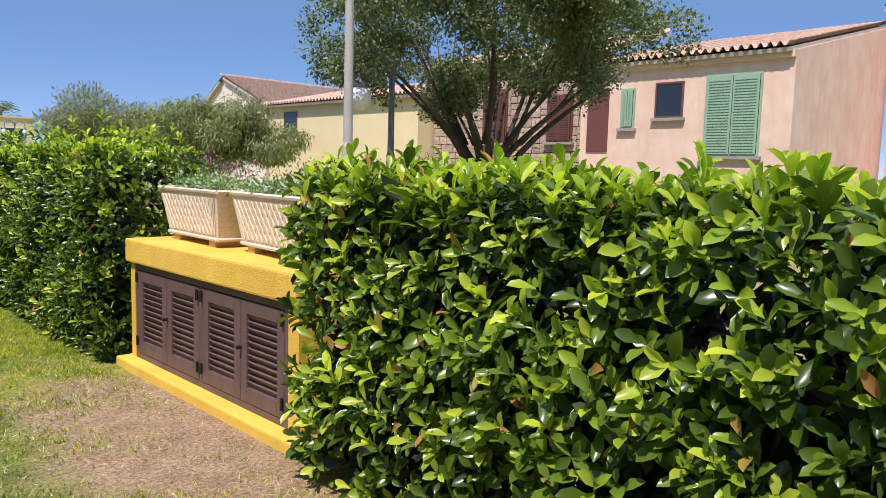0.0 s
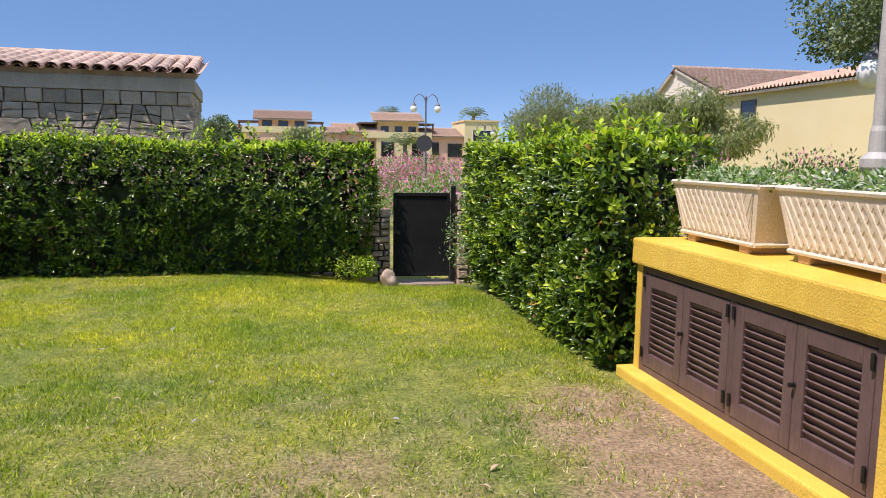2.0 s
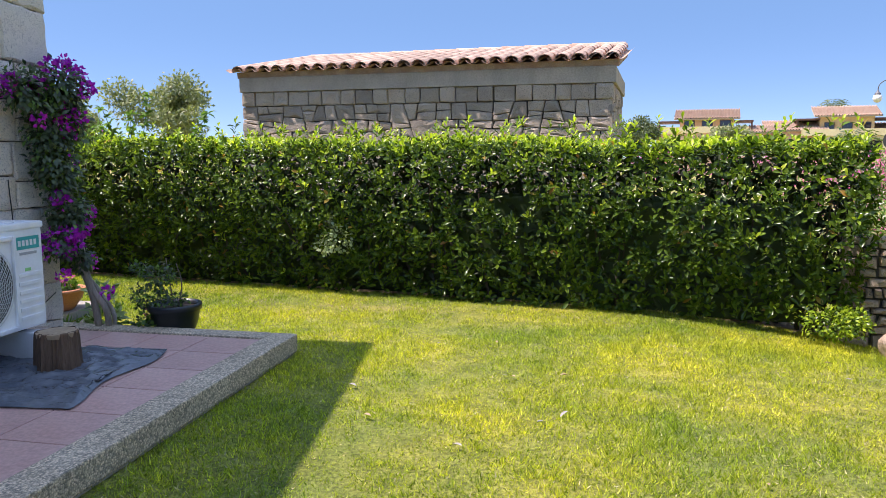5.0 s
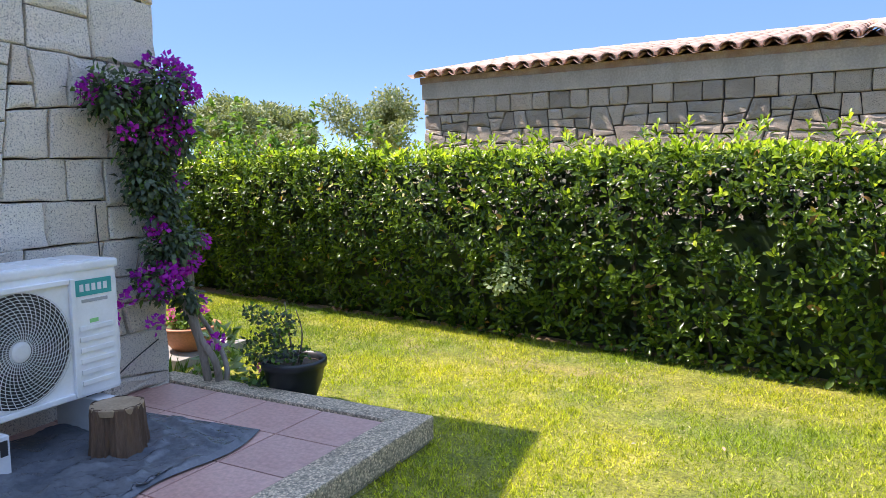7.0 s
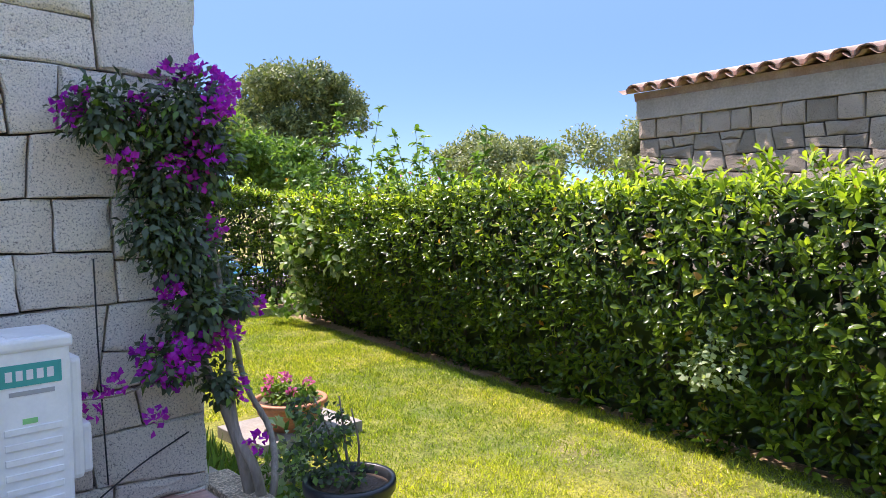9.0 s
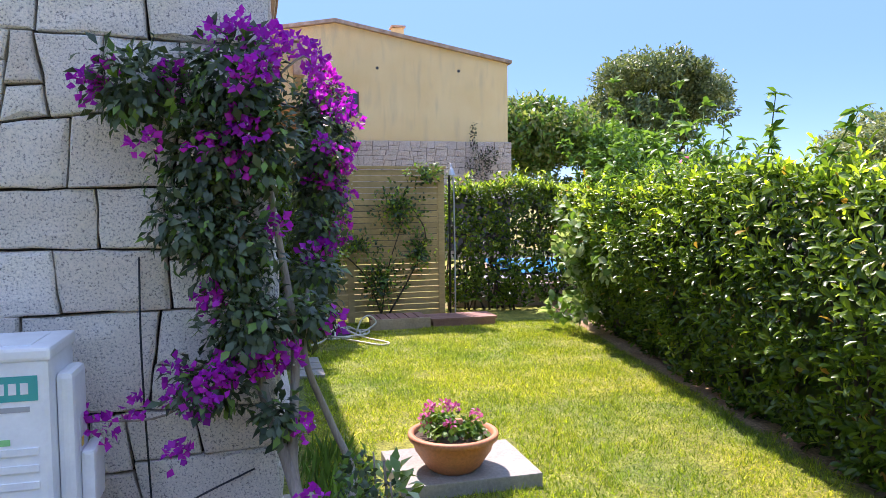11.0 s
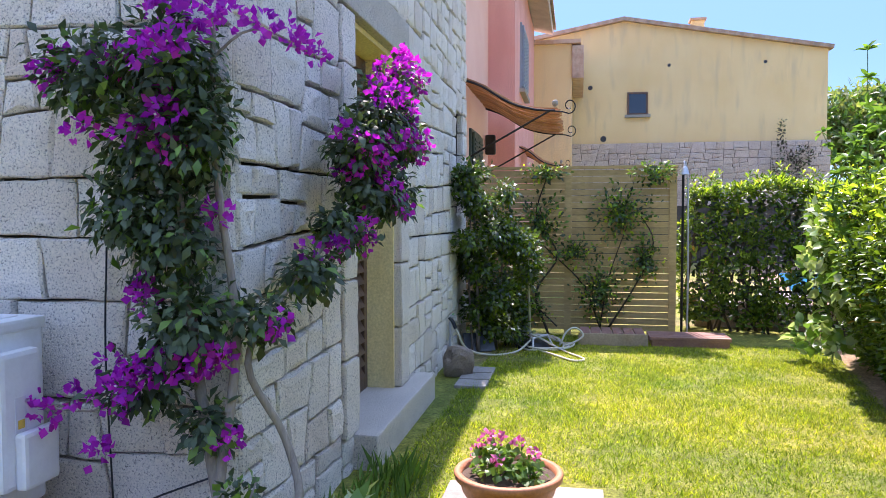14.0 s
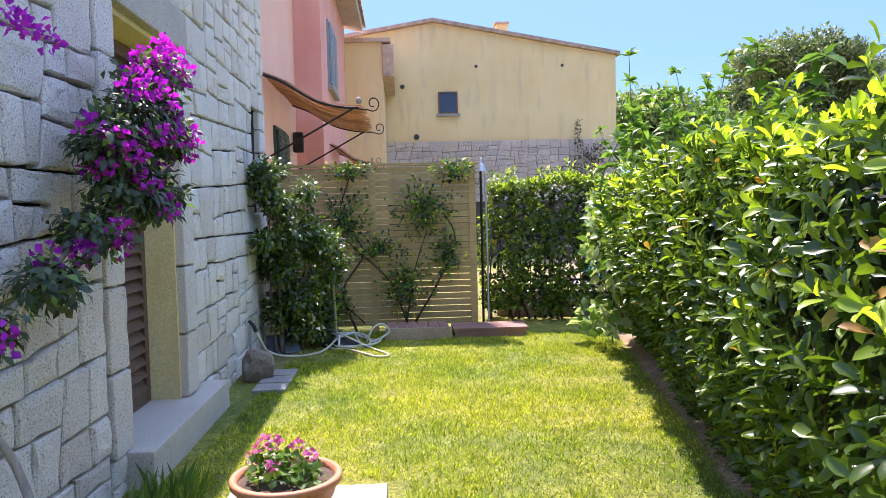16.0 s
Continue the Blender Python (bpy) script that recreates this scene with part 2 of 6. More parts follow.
def pebbledash():
    """Washed concrete with small rounded pebbles."""
    mt, nodes, links, bs = material("washed pebble concrete", 0.9)
    vec = coords(nodes, links)
    v = nodes.new("ShaderNodeTexVoronoi")
    v.inputs["Scale"].default_value = 95.0
    links.new(vec, v.inputs["Vector"])
    big = noise_tex(nodes, links, vec, 3.0, 5)
    col = ramp(nodes, links, big, (0.3, (0.56, 0.45, 0.32)), (0.7, (0.72, 0.60, 0.45)))
    bw = nodes.new("ShaderNodeRGBToBW")
    links.new(v.outputs["Color"], bw.inputs[0])
    col = blend(nodes, links, 1.0, col, ramp(nodes, links, bw.outputs[0], (0.2, (0.55, 0.55, 0.55)), (0.75, (1.35, 1.3, 1.25))), "MULTIPLY")
    edge = ramp(nodes, links, v.outputs["Distance"], (0.25, (1, 1, 1)), (0.7, (0.62, 0.62, 0.62)))
    links.new(blend(nodes, links, 1.0, col, edge, "MULTIPLY"), bs.inputs["Base Color"])
    bump(nodes, links, bs, edge, 0.7, 0.008)
    return mt


M_KERB = pebbledash()
M_TERRACE = surface("terrace tile", (0.56, 0.31, 0.26), (0.65, 0.41, 0.35), 2.0, 40, 0.45, relief=0.1, rand=0.08)
M_ROOF = surface("clay roof tile", (0.44, 0.27, 0.19), (0.58, 0.43, 0.33), 5, 60, 0.88, relief=0.4, stain=(0.25, 0.21, 0.17), rand=0.22)
M_YELLOW = surface("yellow paint", (0.72, 0.46, 0.055), (0.82, 0.56, 0.09), 2.5, 90, 0.75, relief=0.8, dist=0.006, stain=(0.62, 0.36, 0.05))
M_BROWN = surface("brown shutter paint", (0.105, 0.062, 0.058), (0.145, 0.09, 0.085), 5, 60, 0.5, relief=0.2, stretch=(1, 1, 0.3))
M_DOORBROWN = surface("dark brown wood", (0.115, 0.065, 0.045), (0.17, 0.10, 0.07), 4, 60, 0.5, relief=0.2, stretch=(1, 1, 0.3))
M_CREAM = surface("cream plastic", (0.66, 0.55, 0.42), (0.74, 0.63, 0.50), 3, 80, 0.6, relief=0.1)
M_TAN = surface("tan plastic", (0.52, 0.33, 0.18), (0.60, 0.40, 0.23), 3, 80, 0.6)
M_GATE = surface("black gate sheet", (0.010, 0.010, 0.011), (0.016, 0.016, 0.017), 3, 60, 0.8, 0.0)
M_GATE.node_tree.nodes["Principled BSDF"].inputs["Specular IOR Level"].default_value = 0.2
M_IRON = surface("black iron", (0.015, 0.014, 0.014), (0.03, 0.028, 0.026), 8, 90, 0.5, 0.5)
M_WHITE = plain("white sheet metal", (0.87, 0.88, 0.89), 0.35)
M_WHITEP = plain("white plastic", (0.76, 0.77, 0.78), 0.4)
M_GRILLE = plain("pale grille", (0.72, 0.73, 0.74), 0.4)
M_BLACK = plain("black plastic", (0.018, 0.022, 0.026), 0.35)
M_FAN = plain("fan black", (0.03, 0.03, 0.033), 0.4)
M_TEAL = plain("teal sticker", (0.03, 0.38, 0.36), 0.4)
M_GREENINK = plain("green ink", (0.25, 0.65, 0.25), 0.6)
M_TERRA = surface("terracotta plastic", (0.50, 0.19, 0.09), (0.58, 0.24, 0.12), 4, 60, 0.55, relief=0.1)
M_SOIL = surface("soil", (0.06, 0.04, 0.028), (0.11, 0.075, 0.05), 8, 60, 0.95, relief=1.0, dist=0.01)
M_BARK = surface("grey bark", (0.13, 0.10, 0.08), (0.24, 0.20, 0.165), 10, 60, 0.9, relief=0.9, dist=0.01, stretch=(1, 1, 0.25))
M_VINE = surface("pale vine bark", (0.24, 0.20, 0.16), (0.40, 0.35, 0.29), 12, 70, 0.9, relief=0.9, dist=0.008, stretch=(1, 1, 0.25))
M_DARKBARK = surface("dark bark", (0.045, 0.033, 0.025), (0.09, 0.068, 0.05), 9, 60, 0.92, relief=0.9, dist=0.01)
M_STUMP = surface("stump bark", (0.08, 0.045, 0.028), (0.17, 0.10, 0.062), 12, 70, 0.92, relief=1.0, dist=0.012, stretch=(1, 1, 0.2))
M_CUT = surface("cut wood", (0.34, 0.23, 0.14), (0.46, 0.33, 0.21), 9, 60, 0.85, relief=0.5)
M_TARP = surface("grey tarp", (0.085, 0.10, 0.125), (0.14, 0.155, 0.18), 4, 40, 0.24, relief=0.35, dist=0.01)
M_FENCE = surface("treated pine slat", (0.44, 0.30, 0.125), (0.54, 0.38, 0.17), 3, 40, 0.7, relief=0.2, stretch=(1, 0.25, 1), rand=0.12)
M_DECK = surface("reddish deck wood", (0.30, 0.15, 0.115), (0.38, 0.20, 0.15), 4, 50, 0.75, rand=0.1)
M_PALLET = surface("pale pallet wood", (0.46, 0.33, 0.22), (0.56, 0.42, 0.29), 4, 50, 0.8, rand=0.1)
M_PINK = surface("pink render", (0.74, 0.33, 0.27), (0.80, 0.40, 0.33), 1.2, 50, 0.9, stain=(0.66, 0.30, 0.24))
M_SALMON = surface("salmon render", (0.80, 0.47, 0.36), (0.84, 0.54, 0.42), 1.2, 50, 0.9)
M_OCHRE = surface("ochre render", (0.76, 0.54, 0.26), (0.83, 0.63, 0.34), 0.6, 40, 0.9, stain=(0.52, 0.41, 0.27))
M_CREAMWALL = surface("cream white render", (0.74, 0.64, 0.55), (0.80, 0.71, 0.62), 0.8, 40, 0.9)
M_YHOUSE = surface("pale yellow render", (0.74, 0.62, 0.34), (0.78, 0.67, 0.40), 0.6, 40, 0.9)
M_PEACH = surface("peach render", (0.72, 0.50, 0.38), (0.80, 0.62, 0.48), 1.6, 40, 0.9, stain=(0.62, 0.40, 0.31))
M_GREENSH = plain("sage green shutter", (0.27, 0.42, 0.29), 0.55)
M_DKGREEN = plain("dark green shutter", (0.03, 0.06, 0.045), 0.5)
M_REDFR = plain("red brown frame", (0.15, 0.055, 0.045), 0.5)
M_WINBR = plain("brown frame", (0.12, 0.06, 0.035), 0.5)
M_BLUESH = plain("grey blue shutter", (0.28, 0.33, 0.40), 0.5)
M_REED = surface("reed mat", (0.42, 0.20, 0.09), (0.52, 0.28, 0.13), 6, 60, 0.85, rand=0.2)
M_LAMP = surface("lamp post paint", (0.42, 0.39, 0.35), (0.50, 0.47, 0.42), 3, 70, 0.5)
M_LAMPGREY = plain("lamp post grey", (0.16, 0.16, 0.17), 0.5, 0.3)
M_GLOBE = plain("opal globe", (0.82, 0.81, 0.78), 0.25)
M_SIGN = plain("sign back grey", (0.06, 0.06, 0.065), 0.5)
M_BLUE = plain("blue sign", (0.02, 0.10, 0.45), 0.4)
M_HOSE = plain("cream hose", (0.66, 0.62, 0.50), 0.45)
M_STEEL = plain("brushed steel", (0.55, 0.55, 0.54), 0.35, 0.8)
M_GREY = plain("grey plastic", (0.40, 0.41, 0.42), 0.5)
M_CLAYROCK = granite("brown rock", (0.26, 0.20, 0.16), (0.36, 0.30, 0.25), 0.1)
M_PAVER = surface("paver", (0.28, 0.265, 0.24), (0.36, 0.34, 0.31), 4, 60, 0.9)
M_RENDERRED = surface("red brick step", (0.50, 0.20, 0.11), (0.58, 0.26, 0.15), 5, 50, 0.85)


def glass(name, tint):
    mt, nodes, links, bs = material(name, 0.03)
    bs.inputs["Base Color"].default_value = (*tint, 1)
    bs.inputs["Specular IOR Level"].default_value = 0.9
    return mt


LAWN_LOW, LAWN_HIGH = (0.64, 0.80, 0.65), (1.22, 1.15, 0.8)
M_PANE = glass("dark window pane", (0.015, 0.018, 0.022))
M_POOL = glass("pool blue", (0.05, 0.35, 0.60))
M_LEAF = leaf_material("hedge leaf", (0.032, 0.07, 0.009), (0.125, 0.205, 0.02), 0.27, 0.3)
M_YOUNG = leaf_material("young hedge leaf", (0.22, 0.36, 0.02), (0.50, 0.60, 0.055), 0.32, 0.4)
M_OLDLEAF = leaf_material("yellowed leaf", (0.38, 0.30, 0.05), (0.42, 0.20, 0.05), 0.45, 0.35)
# near-black leaf colour that holds the shade of a hedge's inside
M_HEDGE_SHADE = leaf_material("shade-dark inner leaf", (0.008, 0.016, 0.004), (0.022, 0.045, 0.008), 0.6, 0.1)
M_GRASS = leaf_material("grass blade", (0.21, 0.265, 0.018), (0.64, 0.64, 0.085), 0.5, 0.4, low=LAWN_LOW, high=LAWN_HIGH, patches=0.8, tufts=17.0)
M_DULL = leaf_material("dull grass blade", (0.12, 0.19, 0.02), (0.38, 0.45, 0.07), 0.5, 0.4, low=LAWN_LOW, high=LAWN_HIGH, patches=0.8, tufts=17.0)
M_STRAW = leaf_material("dry straw blade", (0.40, 0.36, 0.19), (0.70, 0.64, 0.40), 0.7, 0.25, (1.1, 1.1, 0.8), tufts=17.0)
M_WILDLEAF = leaf_material("shrub leaf", (0.07, 0.15, 0.03), (0.17, 0.30, 0.06), 0.45, 0.35)
M_BOUGLEAF = leaf_material("bougainvillea leaf", (0.034, 0.058, 0.034), (0.09, 0.13, 0.07), 0.42, 0.28)
M_BRACT = leaf_material("magenta bract", (0.38, 0.012, 0.44), (0.62, 0.035, 0.60), 0.55, 0.45, (1.3, 1.0, 1.3))
M_GERANIUM = leaf_material("pink petal", (0.72, 0.10, 0.36), (0.85, 0.24, 0.52), 0.5, 0.35, (1.1, 1.0, 1.1))
M_PALE = leaf_material("pale grey green leaf", (0.26, 0.34, 0.20), (0.46, 0.54, 0.36), 0.5, 0.35)
M_OAK = leaf_material("holm oak leaf", (0.06, 0.095, 0.04), (0.18, 0.225, 0.105), 0.5, 0.25)
M_OLIVE = leaf_material("olive leaf", (0.15, 0.19, 0.09), (0.30, 0.33, 0.18), 0.5, 0.25)
M_WILLOW = leaf_material("pepper tree leaf", (0.14, 0.175, 0.065), (0.28, 0.31, 0.13), 0.5, 0.35)
M_FEATHER = leaf_material("feathery grey leaf", (0.17, 0.20, 0.12), (0.30, 0.33, 0.20), 0.6, 0.3)
M_WHITEPET = leaf_material("white petal", (0.70, 0.70, 0.62), (0.85, 0.84, 0.78), 0.5, 0.35, (1, 1, 1))


def ground_material():
    mt, nodes, links, bs = material("ground", 0.95)
    vec = coords(nodes, links, world=True)
    big = noise_tex(nodes, links, vec, 0.9, 5)
    mid = noise_tex(nodes, links, vec, 6.0, 5)
    fine = noise_tex(nodes, links, vec, 140.0, 4, 0.7)
    lawn = ramp(nodes, links, mid, (0.35, (0.19, 0.21, 0.035)), (0.65, (0.38, 0.37, 0.09)))
    lawn = blend(nodes, links, 1.0, lawn, ramp(nodes, links, noise_tex(nodes, links, vec, 0.8, 3), (0.35, LAWN_LOW), (0.65, LAWN_HIGH)), "MULTIPLY")
    soil = ramp(nodes, links, mid, (0.35, (0.36, 0.235, 0.135)), (0.65, (0.52, 0.36, 0.22)))
    att = nodes.new("ShaderNodeAttribute")
    att.attribute_name = "bare"
    wob = nodes.new("ShaderNodeMath")
    wob.operation = "MULTIPLY_ADD"
    links.new(big, wob.inputs[0])
    wob.inputs[1].default_value = 0.9
    links.new(att.outputs["Fac"], wob.inputs[2])
    col = blend(nodes, links, ramp(nodes, links, wob.outputs[0], (0.75, (0, 0, 0)), (1.05, (1, 1, 1))), lawn, soil)
    col = blend(nodes, links, 1.0, col, ramp(nodes, links, fine, (0.3, (0.6, 0.6, 0.6)), (0.7, (1.25, 1.25, 1.25))), "MULTIPLY")
    clods = noise_tex(nodes, links, vec, 42.0, 3, 0.7)
    col = blend(nodes, links, 1.0, col, ramp(nodes, links, clods, (0.36, (0.5, 0.52, 0.5)), (0.64, (1.4, 1.38, 1.3))), "MULTIPLY")
    links.new(col, bs.inputs["Base Color"])
    bump(nodes, links, bs, fine, 0.8, 0.02)
    return mt


M_GROUND = ground_material()

# ---- ground ----


def ground_z(x, y):
    d = np.hypot(np.asarray(x) - 1.6, (np.asarray(y) - 10.6))
    return -0.17 * np.clip(1 - d / 2.6, 0, 1) ** 1.5 * 1.6


def bare_amount(x, y):
    x, y = np.asarray(x, float), np.asarray(y, float)
    east = np.clip(1 - np.abs(x - 1.75) / 0.75, 0, 1) * np.clip((6.2 - y) / 1.5, 0, 1)
    north = np.clip((y - 10.14 - .03 * (x + 8)) / .15, 0, 1) * (x < 1.2) * (y < 11.2)
    dry = 0.42 * np.exp(-((x - 0.2) ** 2 + (y - 3.8) ** 2) / 5.0) + 0.35 * np.exp(-((x + 3.6) ** 2 / 3 + (y - 9.6) ** 2 / 0.25))
    shade = 0.5 * np.exp(-((x + 10.2) ** 2 / 1.2 + (y - 6.6) ** 2 / 0.4))
    far = ((x < -12.5) | (x > 2.4) | (y > 10.9)) * 0.35
    return np.clip(east * 0.5 + north * 0.85 + dry + far + shade, 0, 1)


def spread(lo, hi, n, far):
    inner = np.linspace(lo, hi, n)
    outer = np.array([3, 8, 20, 60, 200, 800, far])
    return np.concatenate([(lo - outer)[::-1], inner, hi + outer])


gx, gy = spread(-13, 5, 145, 2500), spread(-3, 13, 129, 2500)
GX, GY = np.meshgrid(gx, gy, indexing="ij")
gz = ground_z(GX, GY)
nx, ny = GX.shape
ii, jj = np.meshgrid(np.arange(nx - 1), np.arange(ny - 1), indexing="ij")
q = (ii * ny + jj).ravel()
ground = raw_mesh("ground", np.stack([GX, GY, gz], -1).reshape(-1, 3), np.stack([q, q + ny, q + ny + 1, q + 1], -1), [M_GROUND], smooth=True)
tagged(ground, "sunlit lawn soil with worn sandy patches", "ground", kind="structure")
bare = ground.data.attributes.new("bare", "FLOAT", "POINT")
bare.data.foreach_set("value", bare_amount(GX, GY).ravel().astype(np.float32))

HM = pose(-5.02, 7.42, 0, 0, 0, 11)          # the stone house: its corner, wall B along -x, wall A along -y


def to_house(x, y):
    c, s = math.cos(radians(11)), math.sin(radians(11))
    dx, dy = x + 5.02, y - 7.42
    return dx * c + dy * s, -dx * s + dy * c


# ---- stone walls ----
def stone_bm(poly, depth, proud, rnd, joint=0.012, step=0.075):
    """One rough stone: a convex polygon in the x, z plane, its face towards -y, with knocked edges and an uneven face."""
    c = sum((Vector(p) for p in poly), Vector((0, 0))) / len(poly)
    pts = []
    n = len(poly)
    for i in range(n):
        a, b = Vector(poly[i]), Vector(poly[(i + 1) % n])
        m = max(1, int((b - a).length / step))
        for k in range(m):
            pts.append((a.lerp(b, k / m), k == 0))
    bm = bmesh.new()
    r0, r1, r2, r3 = [], [], [], []
    off = rnd.uniform(0, 50)
    tilt = Vector((rnd.uniform(-.03, .03), rnd.uniform(-.03, .03)))
    for p, corner in pts:
        d = c - p
        w = d.normalized()
        e = p + w * (joint * (1.9 if corner else 1.0) + .008 * noise.noise((p.x * 9, p.y * 9, off)) + rnd.uniform(-.003, .004))
        low = rnd.random() < .14
        r0.append(bm.verts.new((e.x, depth, e.y)))
        r1.append(bm.verts.new((e.x, -proud * .6 + rnd.uniform(-.004, .004) + (.008 if low else 0), e.y)))
        f = e + w * (min(.006, d.length * .15) + rnd.uniform(0, .006) + (.014 if low else 0))
        q = f - c
        r2.append(bm.verts.new((f.x, -proud + rnd.uniform(-.004, .005) + tilt.dot(q), f.y)))
        g = c.lerp(f, .55)
        r3.append(bm.verts.new((g.x, -proud - .004 + .012 * noise.noise((g.x * 6, g.y * 6, off)) + tilt.dot(g - c), g.y)))
    mid = bm.verts.new((c.x, -proud + rnd.uniform(-.008, .004), c.y))
    k = len(pts)
    for i in range(k):
        j = (i + 1) % k
        bm.faces.new((r0[i], r0[j], r1[j], r1[i]))
        bm.faces.new((r1[i], r1[j], r2[j], r2[i]))
        bm.faces.new((r2[i], r2[j], r3[j], r3[i]))
        bm.faces.new((r3[i], r3[j], mid))
    return bm


def cut(poly, p, d):
    """Both halves of a convex polygon along the line through p in the way of d."""
    nrm = Vector((-d.y, d.x))
    one, two = [], []
    for i in range(len(poly)):
        a, b = Vector(poly[i]), Vector(poly[(i + 1) % len(poly)])
        sa, sb = (a - p).dot(nrm), (b - p).dot(nrm)
        (one if sa >= 0 else two).append(tuple(a))
        if sa * sb < 0:
            q = tuple(a.lerp(b, sa / (sa - sb)))
            one.append(q), two.append(q)
    return one, two


def ashlar(x0, x1, z0, z1, wide, high, rnd, slant=5.0):
    """Squared rubble that fills a rectangle: uneven courses, broken by taller blocks and small fillers."""
    out, todo = [], [[(x0, z0), (x1, z0), (x1, z1), (x0, z1)]]
    while todo:
        p = todo.pop()
        xs, zs = [a for a, _ in p], [b for _, b in p]
        w, h = max(xs) - min(xs), max(zs) - min(zs)
        W, H = wide * rnd.uniform(.62, 1.3), high * rnd.uniform(.7, 1.3)
        if w <= W and h <= H or w * h < .012:
            out.append(p)
            continue
        f = rnd.uniform(.34, .66)
        if h / high > w / wide * .8 and h > H * .9:
            q, ang = Vector(((min(xs) + max(xs)) / 2, min(zs) + h * f)), rnd.gauss(0, slant * .55)
        else:
            q, ang = Vector((min(xs) + w * f, (min(zs) + max(zs)) / 2)), 90 + rnd.gauss(0, slant)
        d = Vector((math.cos(radians(ang)), math.sin(radians(ang))))
        halves = [k for k in cut(p, q, d) if len(k) > 2]
        if len(halves) < 2:
            out.append(p)
        else:
            todo += halves
    return out


def stones(parent, m, polys, mat, rnd, depth=0.05, proud=0.03, joint=0.012):
    for p in polys:
        part("stone", stone_bm(p, depth, rnd.uniform(0.75, 1.25) * proud, rnd, joint), mat, parent, m=m)


H0, HS = 4.05, 0.17            # height of the house at its corner; rise of its gable along wall A
DOOR = (1.45, 2.5, 0.2, 2.53)  # along wall B from the corner, and up
SLIT = (4.95, 5.3, 1.45, 2.5)
B_END = 5.62

house = thing("stone_house", HM, "grey granite block holiday house with sharp corner", "house")


def wall_b():
    T = 0.42
    bm = bmesh.new()
    y1 = -0.05
    x = [0.05, DOOR[0], DOOR[1], SLIT[0], SLIT[1], B_END]
    for a, b in ((x[0], x[1]), (x[2], x[3]), (x[4], x[5])):
        box(bm, -b, -a, y1 - T, y1, -0.1, H0 - 0.02)
    box(bm, -x[2], -x[1], y1 - T, y1, DOOR[3], H0 - 0.02)
    box(bm, -x[4], -x[3], y1 - T, y1, SLIT[3], H0 - 0.02)
    box(bm, -x[4], -x[3], y1 - T, y1, -0.1, SLIT[2])
    box(bm, -x[2], -x[1], y1 - T, y1 - 0.05, -0.1, 0.1)
    return part("wall", bm, M_JOINT, house, "dark mortar backing between granite blocks")


def wall_a():
    bm = bmesh.new()
    v = [bm.verts.new(c) for c in ((-0.05, -0.05, -0.1), (-0.05, -8, -0.1), (-0.05, -8, H0 + 8 * HS), (-0.05, -0.05, H0 - .02),
                                   (-0.47, -0.05, -0.1), (-0.47, -8, -0.1), (-0.47, -8, H0 + 8 * HS), (-0.47, -0.05, H0 - .02))]
    for f in ((0, 1, 2, 3), (7, 6, 5, 4), (0, 3, 7, 4), (1, 5, 6, 2), (3, 2, 6, 7), (0, 4, 5, 1)):
        bm.faces.new([v[i] for i in f])
    return part("wall", bm, M_JOINT, house, "dark mortar backing between granite blocks")


wall_b()
wall_a()
bm = bmesh.new()
rv = [bm.verts.new(c) for c in ((0.0, 0.0, H0 - .02), (-B_END, 0.0, H0 - .02), (-B_END, -8, H0 + 8 * HS), (0.0, -8, H0 + 8 * HS),
                                (0.0, 0.0, H0 + .1), (-B_END, 0.0, H0 + .1), (-B_END, -8, H0 + 8 * HS + .12), (0.0, -8, H0 + 8 * HS + .12))]
for f in ((0, 1, 2, 3), (7, 6, 5, 4), (0, 4, 5, 1), (1, 5, 6, 2), (2, 6, 7, 3), (3, 7, 4, 0)):
    bm.faces.new([rv[i] for i in f])
part("roof", bm, M_ROOF, house, "clay tile roof slab")
bm = bmesh.new()
v = [bm.verts.new((x, y, z)) for x in (-B_END, -B_END + .3) for y, z in ((-.5, -.1), (-8, -.1), (-8, H0 + 8 * HS), (-.5, H0 + .5 * HS - .02))]
for f in ((0, 1, 2, 3), (7, 6, 5, 4), (0, 3, 7, 4), (1, 5, 6, 2), (3, 2, 6, 7), (0, 4, 5, 1)):
    bm.faces.new([v[i] for i in f])
part("wall", bm, M_YELLOW, house, "yellow render side wall")
part("wall", boxes((-B_END + .3, -.47, -8, -7.7, -.1, H0 + 7.7 * HS)), M_YELLOW, house, "yellow render back wall")
# yellow reveals, shutter door, sill and lintel of the doorway
part("reveal", boxes((-DOOR[1] - .002, -DOOR[1] + .03, -.46, -.04, .2, DOOR[3]), (-DOOR[0] - .03, -DOOR[0] + .002, -.46, -.04, .2, DOOR[3]), (-DOOR[1] + .03, -DOOR[0] - .03, -.46, -.04, DOOR[3] - .03, DOOR[3] + .002)), M_REVEAL, house, "pale yellow plaster reveal")
part("lintel", boxes((-DOOR[1] - .235, -DOOR[0] + .235, -.46, .024, DOOR[3] + .004, DOOR[3] + .262), bevel=.015), M_LINTEL, house, "rough stone lintel")
part("sill", boxes((-3.03, -1.37, -.46, .15, -.03, .2), bevel=.012), M_SILL, house, "pale granite door step")


